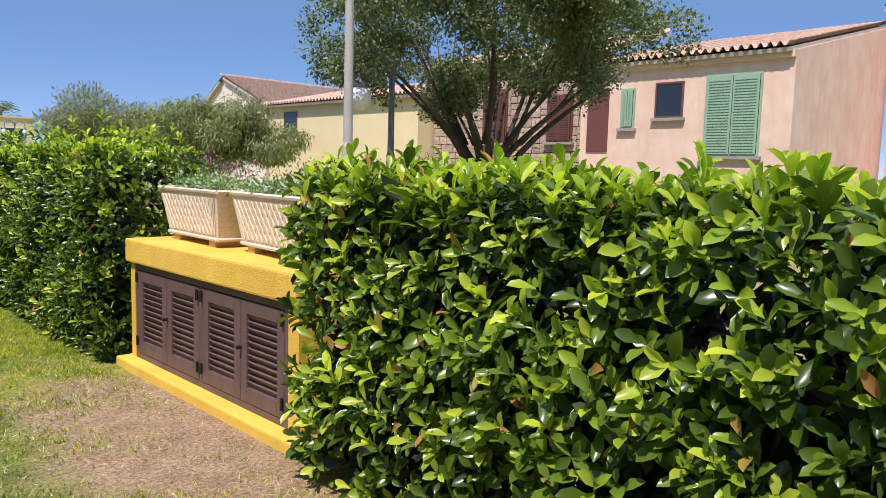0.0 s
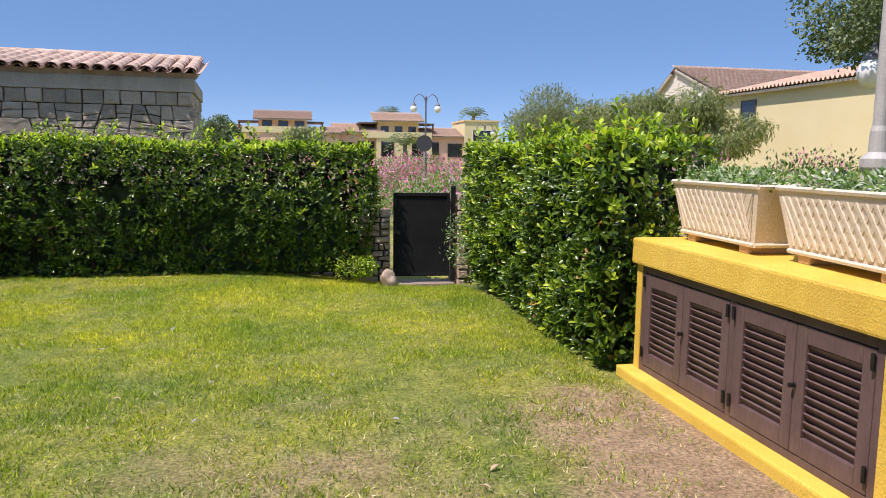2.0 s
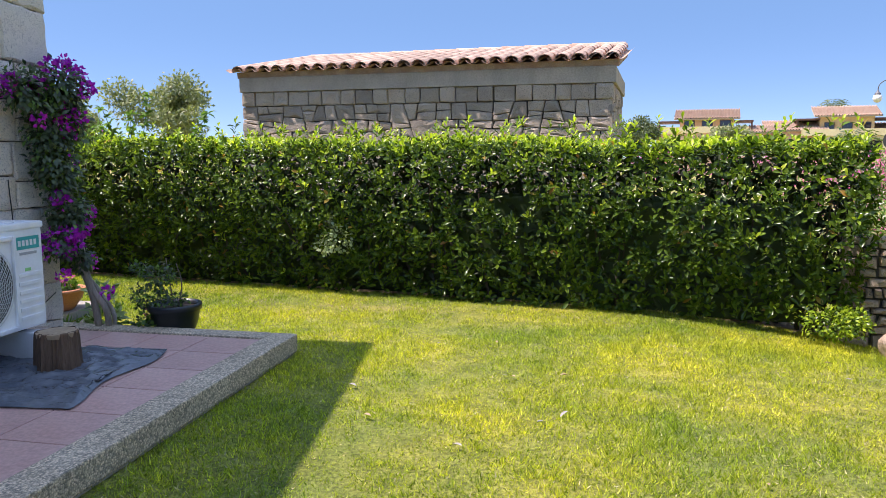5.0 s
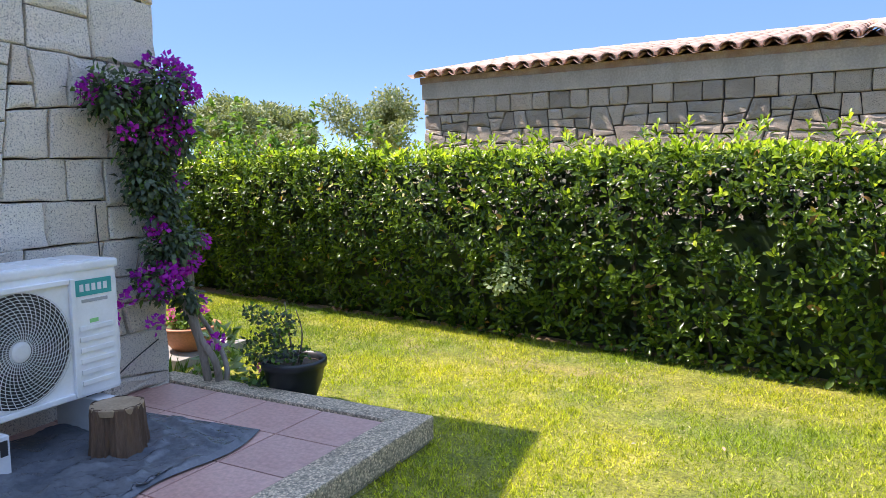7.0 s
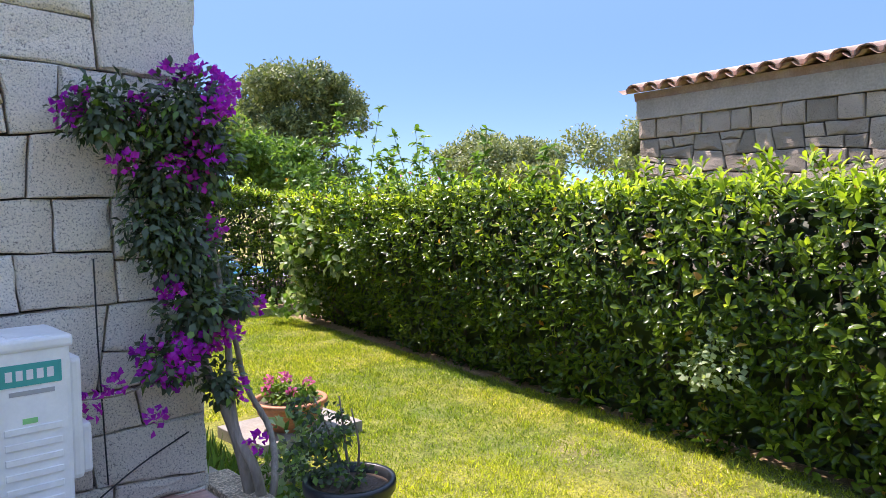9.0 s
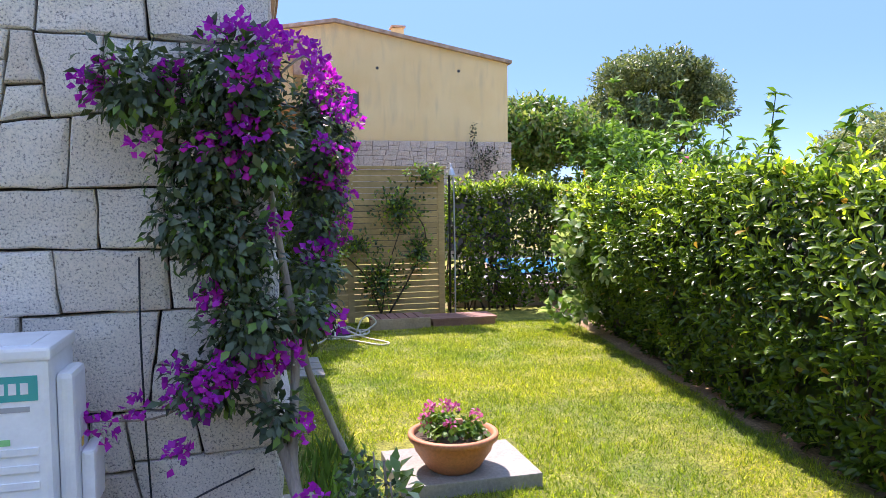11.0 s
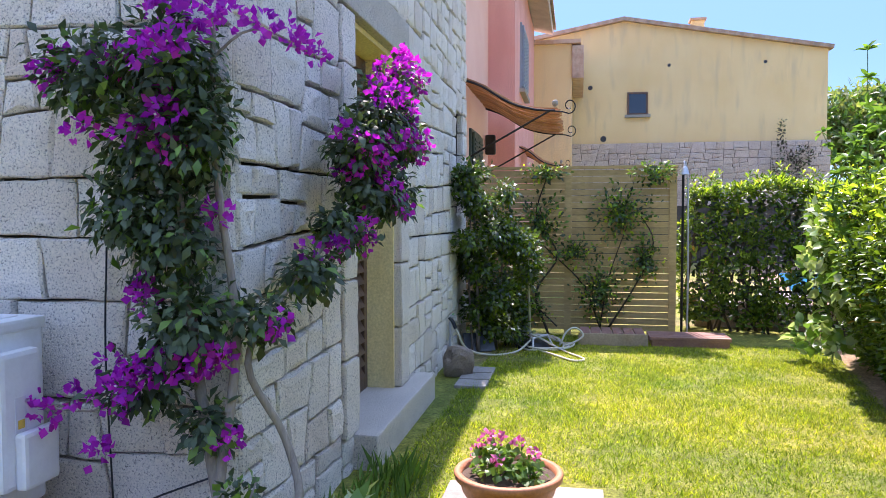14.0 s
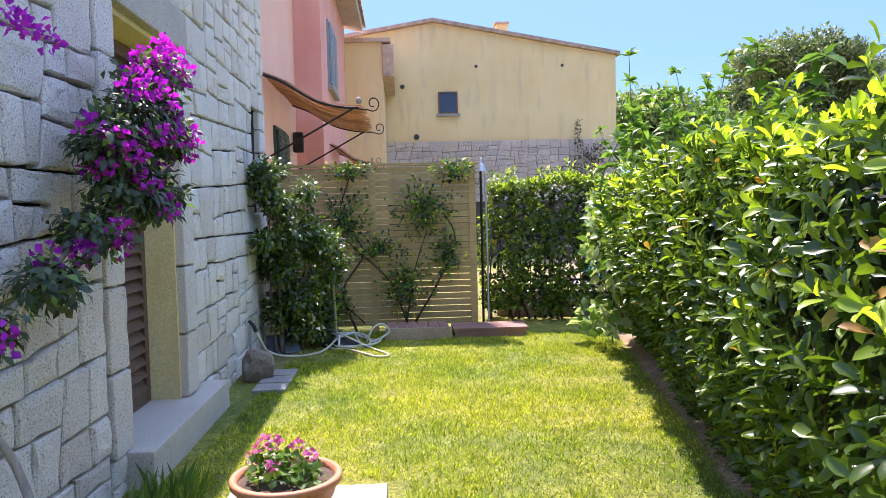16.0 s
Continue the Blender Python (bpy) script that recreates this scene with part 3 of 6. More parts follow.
def shutter_leaf(w, h, mat, slats, parent, name="shutter"):
    """A louvred leaf with its lower left corner at the origin, in the x, z plane, 4 cm thick."""
    lf = part(name, boxes((0, .07, -.02, .02, 0, h), (w - .07, w, -.02, .02, 0, h), (.07, w - .07, -.02, .02, 0, .09), (.07, w - .07, -.02, .02, h - .08, h), bevel=.004), mat, parent)
    step = (h - .17) / slats
    sl = bmesh.new()
    box(sl, .065, w - .065, -.005, .005, -step * .55, step * .55)
    me = part("slat", sl, mat, lf, m=pose(0, 0, .09 + step / 2, 30, 0, 0))
    for i in range(1, slats):
        o = new("slat", me.data)
        o.parent, o.matrix_basis = lf, pose(0, 0, .09 + step * (i + .5), 30, 0, 0)
    return lf


dw = (DOOR[1] - DOOR[0] - .06) / 2
shut_door = thing("shutter_door", HM @ pose(-DOOR[1] + .03, -.25, .2), "closed dark brown louvred wooden door in the stone wall", "door")
for i in range(2):
    lf = shutter_leaf(dw - .004, DOOR[3] - .24, M_DOORBROWN, 26, shut_door, "door_leaf")
    lf.matrix_basis = pose(i * dw, 0, .0)
part("hinge", boxes((dw * 2 - .03, dw * 2 + .01, .0, .03, .2, .32), (dw * 2 - .03, dw * 2 + .01, .0, .03, 1.9, 2.02)), M_IRON, shut_door)

# ---- lean-to of stone behind the hedge ----
SH = pose(-7.0, 12.6, -.08, 0, 0, 3.5)
SHL, SHD = 5.42, 2.3
shed = thing("stone_shed", SH, "low granite outbuilding with a clay tile roof", "shed")
part("wall", boxes((0.04, SHL - .04, .06, SHD, -.1, 2.49)), M_JOINT, shed, "dark mortar backing")
part("beam", boxes((-.02, SHL + .02, -.02, SHD + .02, 2.5, 2.71), bevel=.01), M_CONCRETE, shed, "grey concrete ring beam")

# ---- terrace ----
TM = pose(-3.23, 7.88, 0, 0, 0, 8.8)
TZ = 0.15
terrace = thing("terrace", TM, "raised terrace with reddish tiles and a granite edge", "terrace", kind="structure")
part("slab", boxes((-2.35, -.02, -6.5, -.02, -.05, TZ - .03)), M_CONCRETE, terrace, "grey concrete slab")

# ---- garden cabinet ----
CAB = pose(2.14, 3.2, -.03)
cabinet = thing("garden_cabinet", CAB, "yellow rendered masonry garden cabinet with brown louvred doors", "cabinet")
CL, CH, CD = 2.2, 0.98, 0.62
bm = boxes((.0, CD, 0, .1, .1, CH - .17), (.0, CD, CL - .07, CL, .1, CH - .17), (CD - .1, CD, .1, CL - .07, .1, CH - .17))
part("body", bm, M_YELLOW, cabinet)
part("top", boxes((-.035, CD, -.02, CL + .02, CH - .17, CH), bevel=.015), M_YELLOW, cabinet)
part("plinth", boxes((-.1, CD, -.08, CL + .06, -.02, .1), bevel=.015), M_YELLOW, cabinet)

# ---- fence of slats ----
FM = HM @ pose(-6.35, 0, 0)
fence = thing("slat_fence", FM, "tall treated pine slat screen with climbing rose", "fence")
for py in (-.42, 1.12, 2.32):
    part("post", boxes((-.02, .06, py - .04, py + .04, 0, 1.97)), M_FENCE, fence)
part("cap_rail", boxes((-.03, .07, -.5, 2.38, 1.97, 2.0)), M_FENCE, fence)

# ---- gate ----
gate = thing("garden_gate", pose(1.16, 10.28, -.14, 0, 0, -4), "black sheet metal garden gate, closed", "gate")
part("gate_panel", boxes((.03, .72, -.004, .004, .1, 1.12)), M_GATE, gate)
part("gate_frame", boxes((0, .04, -.02, .02, .06, 1.15), (.70, .74, -.02, .02, .06, 1.15), (.04, .70, -.02, .02, 1.11, 1.15), (.04, .70, -.02, .02, .06, .1), bevel=.003), M_GATE, gate)
part("post", boxes((.75, .81, -.03, .03, 0.0, 1.24), bevel=.004), M_IRON, gate)
for z in (.25, .95):
    part("hinge", tube([(.745, -.03, z), (.745, -.03, z + .1)], .014), M_IRON, gate)
part("latch", boxes((.0, .09, -.04, -.02, .62, .66)), M_IRON, gate)

# ---- hedges ----


def hedge(name, x0, x1, y0, y1, top, front, label, shoots, length, seed, shape=LEAF_ROUND, gap=0.0, young=0.35, bottom=.04, core=1.0, over=0.0, belly=0.0):
    """A clipped hedge over a rectangle: shoots with rosettes of leaves on its skin, loose leaves and stems within.
    front: the sides with foliage, of x0 x1 y0 y1."""
    r = np.random.default_rng(seed)
    h = thing(name, pose(0, 0, 0), label, "hedge")
    sides = {"x0": (y1 - y0) * (top - bottom), "x1": (y1 - y0) * (top - bottom), "y0": (x1 - x0) * (top - bottom), "y1": (x1 - x0) * (top - bottom)}
    P, N, upr = [], [], []
    for s in front:
        n = int(sides[s] * shoots)
        u, v = r.random(n), r.random(n)
        z = bottom + v * (top - bottom)
        dep = np.abs(r.normal(0, .07, n))
        if s[0] == "x":
            sg = -1 if s == "x0" else 1
            p = np.stack([(x0 if sg < 0 else x1) - sg * dep, y0 + u * (y1 - y0), z], 1)
            nn = np.tile((sg, 0, 0.25), (n, 1))
        else:
            sg = -1 if s == "y0" else 1
            p = np.stack([x0 + u * (x1 - x0), (y0 if sg < 0 else y1) - sg * dep, z], 1)
            nn = np.tile((0, sg, 0.25), (n, 1))
        P.append(p), N.append(nn.astype(float)), upr.append(np.zeros(n))
    n = int((x1 - x0) * (y1 - y0) * shoots * 1.1)
    p = np.stack([x0 + r.random(n) * (x1 - x0), y0 + r.random(n) * (y1 - y0), top - np.abs(r.normal(0, .05, n)) + np.where(r.random(n) < .17, r.random(n) * (.21 if length < .1 else .09), 0)], 1)
    P.append(p), N.append(np.tile((0, 0, 1.0), (n, 1))), upr.append(np.ones(n))
    P, N, upr = np.concatenate(P), np.concatenate(N), np.concatenate(upr)
    lump = np.array([noise.noise((a * 1.3, b * 1.3, c * 1.6)) for a, b, c in P])
    up_ = np.clip(P[:, 2] / top, 0, 1)
    wild_ = belly * np.clip((-3.5 - P[:, 0]) / 3.5, 0, 1) * np.clip(up_ * 2.4 - .55, 0, 1)
    bulge = wild_ + np.where(upr > .5, 0, .13 * np.sin(np.pi * up_) ** .7 - .06 - over * np.clip((-2.5 - P[:, 0]) / 3, .2, 1) * np.clip(1 - up_ * 1.5, 0, 1) ** 1.3 + over * .25 * up_)
    push = np.where(upr[:, None] > .5, np.array([0, -1.0, 0]) * np.clip((y1 - P[:, 1:2]) / (y1 - y0), 0, 1) * (wild_ / np.maximum(bulge, 1e-6))[:, None] * (belly > 0), N)
    P += np.where(upr[:, None] > .5, push * bulge[:, None] + N * (lump * .12)[:, None], N * (lump * .12 + bulge)[:, None])
    keep = np.array([noise.noise((a * 2.1 + 9, b * 2.1, c * 2.3)) for a, b, c in P]) > (-0.56 + gap * .5)
    keep |= upr > .5
    P, N, upr = P[keep], N[keep], upr[keep]
    n = len(P)
    axis = unit(N + np.stack([r.normal(0, .35, n), r.normal(0, .35, n), np.abs(r.normal(.45, .3, n))], 1))
    k = 6
    ax = np.repeat(axis, k, 0)
    base = np.repeat(P, k, 0)
    e1 = unit(np.cross(ax, r.normal(0, 1, (n, 3)).repeat(k, 0)))
    e2 = np.cross(ax, e1)
    ang = np.tile(np.arange(k) * 2.4, n) + r.normal(0, .3, n * k)
    out = e1 * np.cos(ang)[:, None] + e2 * np.sin(ang)[:, None]
    rise = np.tile(np.linspace(.15, 1.5, k), n) + r.normal(0, .2, n * k)
    way = unit(out + ax * rise[:, None])
    base = base + ax * (np.tile(np.linspace(-.06, .03, k), n))[:, None]
    ln = length * r.uniform(.65, 1.15, n * k) * np.tile(np.linspace(1.1, .72, k), n)
    tip = np.tile(np.arange(k) >= 3, n)
    # young tips, with extra put on sunlit tops and sides to paint in light
    y_here = np.repeat(r.random(n) < np.where(upr > .5, young * 1.7, young * np.clip(((P[:, 2] - .3) / top) ** 3 * 1.6, .04 if belly else .6 if length > .1 else .35, 1)), k)
    idx = np.where(y_here & tip, 1, 0)
    idx = np.where(r.random(n * k) < (.022 if length > .1 else .01), 2, idx)
    fol = leaf_mesh("foliage", base, way, ax, ln, ln * r.uniform(.38, .52, n * k), [M_LEAF, M_YOUNG, M_OLDLEAF], idx, shape)
    fol.parent = h
    # leaves within, coloured near-black for the shade inside the hedge
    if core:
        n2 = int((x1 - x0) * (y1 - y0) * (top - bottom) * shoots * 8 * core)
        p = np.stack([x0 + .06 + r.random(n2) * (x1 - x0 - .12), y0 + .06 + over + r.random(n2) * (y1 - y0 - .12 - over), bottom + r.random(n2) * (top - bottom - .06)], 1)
        inner = leaf_mesh("inner_foliage", p, r.normal(0, 1, (n2, 3)), r.normal(0, 1, (n2, 3)), length * r.uniform(.9, 1.3, n2), length * .62, [M_HEDGE_SHADE], None, LEAF_FOLD)
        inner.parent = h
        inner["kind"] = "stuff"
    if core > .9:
        # solid lumpy block, not twigs: its near-black colour fills gaps with shade
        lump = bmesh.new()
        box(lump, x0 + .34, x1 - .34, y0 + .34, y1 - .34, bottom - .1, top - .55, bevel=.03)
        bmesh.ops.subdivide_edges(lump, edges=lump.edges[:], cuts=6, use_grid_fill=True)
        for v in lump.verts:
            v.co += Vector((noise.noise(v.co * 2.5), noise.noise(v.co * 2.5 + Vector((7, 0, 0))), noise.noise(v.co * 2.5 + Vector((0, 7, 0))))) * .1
        part("twig_mass", lump, M_HEDGE_SHADE, h, "dark solid block standing in for the shade deep in the hedge")
    # stems
    bm = bmesh.new()
    along = max(x1 - x0, y1 - y0)
    for i in range(int(along * 5)):
        a = r.random()
        if x1 - x0 > y1 - y0:
            b = Vector((x0 + a * (x1 - x0), (y0 + y1) / 2 + r.normal(0, .12), -.2))
        else:
            b = Vector(((x0 + x1) / 2 + r.normal(0, .12), y0 + a * (y1 - y0), -.2))
        for _ in range(2):
            e = b + Vector((r.normal(0, .25), r.normal(0, .25), top * .85))
            e.x, e.y = min(max(e.x, x0 + .1), x1 - .1), min(max(e.y, y0 + .1), y1 - .1)
            mdl = b.lerp(e, .45) + Vector((r.normal(0, .07), r.normal(0, .07), 0))
            tube(smooth_path([b, mdl, e], 3), [.018, .017, .015, .012, .010, .008, .005], 5, bm)
    part("branchwork", bm, M_DARKBARK, h)["kind"] = "stuff"
    fol["kind"] = "stuff"
    return h


hedge("hedge", -11.0, .86, 10.12, 11.0, 1.62, ("y0", "x1"), "long clipped glossy green hedge beside the lawn", 190, .088, 11, young=.55, over=.2, belly=.19)
hedge("hedge", 1.92, 2.75, 5.5, 9.4, 1.6, ("x0", "y1", "y0"), "clipped glossy green hedge beside the garden gate", 205, .088, 12, young=.75, over=.1)
hedge("hedge", 1.92, 2.75, -1.6, 2.92, 1.44, ("x0", "y1"), "large-leaved clipped hedge beside the yellow cabinet", 180, .115, 13, young=.95, gap=.3)
hedge("hedge", -12.75, -12.1, 8.62, 10.9, 1.76, ("x1", "y0"), "thin leggy hedge in front of an iron railing", 230, .09, 14, gap=.7, young=.3, bottom=.12, core=.45)

# ---- grass ----


def lawn():
    r = np.random.default_rng(3)
    n = 980000
    x, y = r.uniform(-11.3, 1.95, n), r.uniform(-.5, 10.5, n)
    bare_n = bare_amount(x, y)
    # thin and thick places at three sizes, worked out on a grid
    gu, gv = np.arange(-11.4, 2.1, .06), np.arange(-.6, 10.7, .06)
    grid = np.array([[(noise.noise((a * .7, b * .7, 1.0)), noise.noise((a * 2.2, b * 2.2, 3.0)), noise.noise((a * 6.5, b * 6.5, 5.0))) for b in gv] for a in gu])
    at = grid[((x + 11.4) / .06).astype(int), ((y + .6) / .06).astype(int)]
    patch = at @ np.array([.5, .6, .5])
    keep = r.random(n) > np.clip(bare_n * .95 + .12 - patch * .75, .04, .93)
    lx, ly = to_house(x, y)
    keep &= ~((lx < 0.02) & (ly < 0.02))
    c, s = math.cos(radians(8.8)), math.sin(radians(8.8))
    tx, ty = (x + 3.23) * c + (y - 7.88) * s, -(x + 3.23) * s + (y - 7.88) * c
    keep &= ~((tx < 0.0) & (ty < 0.0))
    keep &= y < 10.2 + .03 * (x + 8) + at[:, 2] * .12
    keep &= ~((np.abs(x + 6.22) < .38) & (np.abs(y - 8.19) < .43))
    x, y, patch, bare_n, at = x[keep], y[keep], patch[keep], bare_n[keep], at[keep]
    n = len(x)
    z = ground_z(x, y) - .004
    worn = np.clip(.02 + bare_n * .6 - patch * .3 + np.clip((6.0 - y) / 10, 0, .2), .01, .7) * np.where(x < -5, .4, 1)
    straw = r.random(n) < worn
    dull = r.random(n) < np.where(x < -5, .72, np.clip((7.2 - y) / 3.5, .05, .85))
    spread_ = np.where(straw, 1.5, .6)
    lean = np.stack([r.normal(0, 1, n) * spread_, r.normal(0, 1, n) * spread_, np.ones(n)], 1)
    clump = np.array([noise.noise((a, b, 7.0)) for a, b in zip(np.round(x * 40) / 2.2, np.round(y * 40) / 2.2)])
    ln = r.uniform(.016, .042, n) * (1 + np.clip(patch, -.5, .9) * .8) * (1 + clump * .6)
    sv = (np.array([(-.5, 0, 0), (.5, 0, 0), (0, 1, 0)]), np.array([(0, 1, 2)]))
    g = leaf_mesh("grass", np.stack([x, y, z], 1), lean, r.normal(0, 1, (n, 3)), ln, r.uniform(.005, .011, n), [M_GRASS, M_STRAW, M_DULL], np.where(straw, 1, np.where(dull, 2, 0)), sv)
    return tagged(g, "short sunlit yellow-green lawn with dry worn patches", "grass", kind="stuff")


lawn()

# ---- cabinet doors and planters ----
cdoor = thing("cabinet_doors", CAB @ pose(.035, CL - .07, .1, 0, 0, -90), "two pairs of closed brown louvred cabinet doors with frame", "cabinet door")
cw, ch = CL - .17, CH - .27
part("frame", boxes((0, .045, -.03, .03, 0, ch), (cw - .045, cw, -.03, .03, 0, ch), (.045, cw - .045, -.03, .03, ch - .05, ch), (.045, cw - .045, -.03, .03, 0, .04), (cw / 2 - .025, cw / 2 + .025, -.03, .03, .04, ch - .05), bevel=.004), M_BROWN, cdoor)
lw = (cw - .09 - .05) / 4
for i in range(4):
    lf = shutter_leaf(lw - .005, ch - .1, M_BROWN, 11, cdoor, "door_leaf")
    lf.matrix_basis = pose(.046 + i * lw + (.05 if i > 1 else 0) + .002, -.012, .045)
for hx in (.05, cw / 2 - .028, cw / 2 + .028, cw - .05):
    for hz in (.1, ch - .14):
        part("hinge", tube([(hx, -.045, hz), (hx, -.045, hz + .07)], .009, 6), M_IRON, cdoor)
for hx in (.046 + lw, .096 + 3 * lw):
    part("knob", lathe([(.0, .0), (.012, .002), (.012, .03), (.0, .034)], 8), M_IRON, cdoor, m=pose(hx + .015, -.035, ch * .52, 90, 0, 0))
# added near-black sheet: the cabinet's inner shade as colour behind the louvres
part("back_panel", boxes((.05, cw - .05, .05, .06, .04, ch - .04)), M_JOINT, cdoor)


def planter(m):
    """A long plastic planter with a basket-weave relief, rope rim and feet."""
    L, W, Hh = .98, .36, .38
    p = thing("planter", m, "cream plastic balcony planter with basket-weave relief", "planter", "planters on the cabinet")
    bm = bmesh.new()
    ring = lambda z, a, b: [bm.verts.new((sx * b / 2, sy * a / 2, z)) for sx, sy in ((-1, -1), (1, -1), (1, 1), (-1, 1))]
    rows = [ring(.05, L * .84, W * .74), ring(Hh, L, W), ring(Hh, L - .05, W - .05), ring(Hh - .05, L - .06, W - .06)]
    bm.faces.new(rows[0][::-1])
    for a, b in zip(rows, rows[1:]):
        for i in range(4):
            bm.faces.new((a[i], a[(i + 1) % 4], b[(i + 1) % 4], b[i]))
    bm.faces.new(rows[-1])
    part("body", bm, M_CREAM, p)
    bm = bmesh.new()
    for z, a, b in ((Hh - .004, L, W), (.055, L * .85, W * .76)):
        c = [(-b / 2, -a / 2, z), (b / 2, -a / 2, z), (b / 2, a / 2, z), (-b / 2, a / 2, z)]
        for i in range(4):
            tube([c[i], c[(i + 1) % 4]], .014, 6, bm)
    part("rope_rim", bm, M_CREAM, p)
    # raised slanted bands on both long sides
    for sx in (-1, 1):
        bm = bmesh.new()
        for k in range(15):
            for s, lay in ((1, .009), (-1, .004)):
                y0 = -L / 2 + .02 + k * .064
                a0, a1 = y0, y0 + s * .15
                z0, z1 = .085, Hh - .045
                pts = []
                for yy, zz in ((a0, z0), (a0 + .026, z0), (a1 + .026, z1), (a1, z1)):
                    t = (zz - .05) / (Hh - .05)
                    half = (L * .84 + (L - L * .84) * t) / 2 - .04
                    yy = max(-half, min(half, yy))
                    xx = (W * .74 + (W - W * .74) * t) / 2
                    pts.append((sx * (xx + lay), yy, zz))
                inner = [(q[0] - sx * .012, q[1], q[2]) for q in pts]
                va, vb = [bm.verts.new(q) for q in pts], [bm.verts.new(q) for q in inner]
                try:
                    bm.faces.new(va)
                    for i in range(4):
                        bm.faces.new((va[i], va[(i + 1) % 4], vb[(i + 1) % 4], vb[i]))
                except ValueError:
                    pass
        part("woven_relief", bm, M_CREAM, p)["kind"] = "stuff"
    for sy in (-1, 1):
        part("foot", boxes((-.13, .13, sy * .3 - .05, sy * .3 + .05, 0, .055), bevel=.01), M_TAN, p)
    part("soil", boxes((-W / 2 + .035, W / 2 - .035, -L / 2 + .035, L / 2 - .035, Hh - .09, Hh - .03)), M_SOIL, p)
    return p


def clump_leaves(r, clumps, n, skin=.55):
    """Random points in ellipsoids, thicker towards their skin, with outward ways."""
    w = np.array([c[3] * c[4] * c[5] for c in clumps]) ** .67
    pick = r.choice(len(clumps), n, p=w / w.sum())
    c = np.array(clumps)[pick]
    d = unit(r.normal(0, 1, (n, 3)))
    rad = skin + (1 - skin) * r.random(n)
    rad *= 1 + r.normal(0, .1, n)
    return c[:, :3] + d * c[:, 3:] * rad[:, None], d


def shrub(name, m, clumps, n, leaf, mats, label, category="shrub", stems=(), seed=1, share=None, width=.5, droop=0.0, bark=None, shape=LEAF_FOLD, skin=.45):
    r = np.random.default_rng(seed)
    s = thing(name, m, label, category)
    p, d = clump_leaves(r, clumps, n, skin)
    way = d + r.normal(0, .7, (n, 3)) + np.array([0, 0, .2 - droop])
    idx = None if share is None else r.choice(len(mats), n, p=share)
    ln = leaf * r.uniform(.6, 1.25, n)
    leaves = leaf_mesh("foliage", p, way, d + np.array([0, 0, .6]), ln, ln * width, mats, idx, shape)
    leaves.parent = s
    leaves["kind"] = "stuff"
    for st in stems:
        pts = smooth_path(st[0], 5)
        r0, r1 = st[1], st[2]
        part("stem", tube(pts, [r0 + (r1 - r0) * i / (len(pts) - 1) for i in range(len(pts))], 7), bark or M_BARK, s, smooth=True)
    return s


for k, py in enumerate((.62, 1.66)):
    pm = CAB @ pose(.36, py, CH, 0, 0, -3 if k else -5)
    planter(pm)
    shrub("flowering_plant", pm @ pose(0, 0, .34), [(0, y, .06, .16, .2, .07) for y in (-.36, -.1, .15, .36)], 1500, .035, [M_WILDLEAF, M_PALE, M_WHITEPET], "trailing green plant with small white flowers in a planter", "plant", seed=20 + k, share=[.62, .3, .08])

# ---- air conditioner ----
AC = HM @ pose(.10, -1.58, .37)
ac = thing("air_conditioner", AC, "white outdoor air conditioner unit with round fan grille", "air conditioner")
AW, AD, AHt = .86, .33, .68
bm = bmesh.new()
box(bm, 0, AD, 0, AW, 0, AHt - .03, bevel=.018)
body = part("body", bm, M_WHITE, ac)
part("lid", boxes((-.008, AD + .008, -.008, AW + .008, AHt - .045, AHt), bevel=.012), M_WHITE, ac)
for i in range(4):
    part("lid_rib", boxes((.05, AD - .03, .06 + i * .2, .2 + i * .2, AHt, AHt + .004)), M_WHITE, ac)
FY, FZ, FR = .31, .31, .265
part("fan_recess", lathe([(0, .004), (FR, .004), (FR, 0), (0, 0)], 40), M_FAN, ac, "dark recess behind the grille", m=pose(AD - .001, FY, FZ, 0, 90, 0))
for k in range(3):
    fan = bmesh.new()
    vs = [fan.verts.new((rr * math.cos(w0), rr * math.sin(w0), zz)) for rr, w0, zz in ((.05, -.4, .0), (.15, -.52, .0), (.24, -.55, .004), (.25, -.15, .008), (.24, .25, .012), (.05, .4, .008))]
    bmesh.ops.solidify(fan, geom=[fan.faces.new(vs)], thickness=.004)
    part("fan_blade", fan, M_BLACK, ac, m=pose(AD + .004, FY, FZ, 0, 90, 0) @ pose(0, 0, 0, 0, 0, k * 120))
g = bmesh.new()
for k in range(15):
    rr = .055 + k * .0152
    tube([(rr * math.cos(2 * math.pi * i / 36), rr * math.sin(2 * math.pi * i / 36), .024 - .01 * (rr / FR) ** 2) for i in range(37)], .0018, 4, g, caps=False)
part("grille_ring", g, M_GRILLE, ac, "white wire fan grille rings", m=pose(AD, FY, FZ, 0, 90, 0))["kind"] = "stuff"
g = bmesh.new()
for k in range(44):
    a = 2 * math.pi * k / 44
    tube([((.05 + .0245 * i) * math.cos(a + i * .07), (.05 + .0245 * i) * math.sin(a + i * .07), .026 - .012 * (i / 9) ** 2) for i in range(10)], .0018, 4, g, caps=False)
part("grille_spoke", g, M_GRILLE, ac, "white curved grille spokes", m=pose(AD, FY, FZ, 0, 90, 0))["kind"] = "stuff"
part("hub_cap", lathe([(.0, .034), (.03, .033), (.045, .028), (.05, .02), (.0, .02)], 24), M_WHITEP, ac, m=pose(AD, FY, FZ, 0, 90, 0))
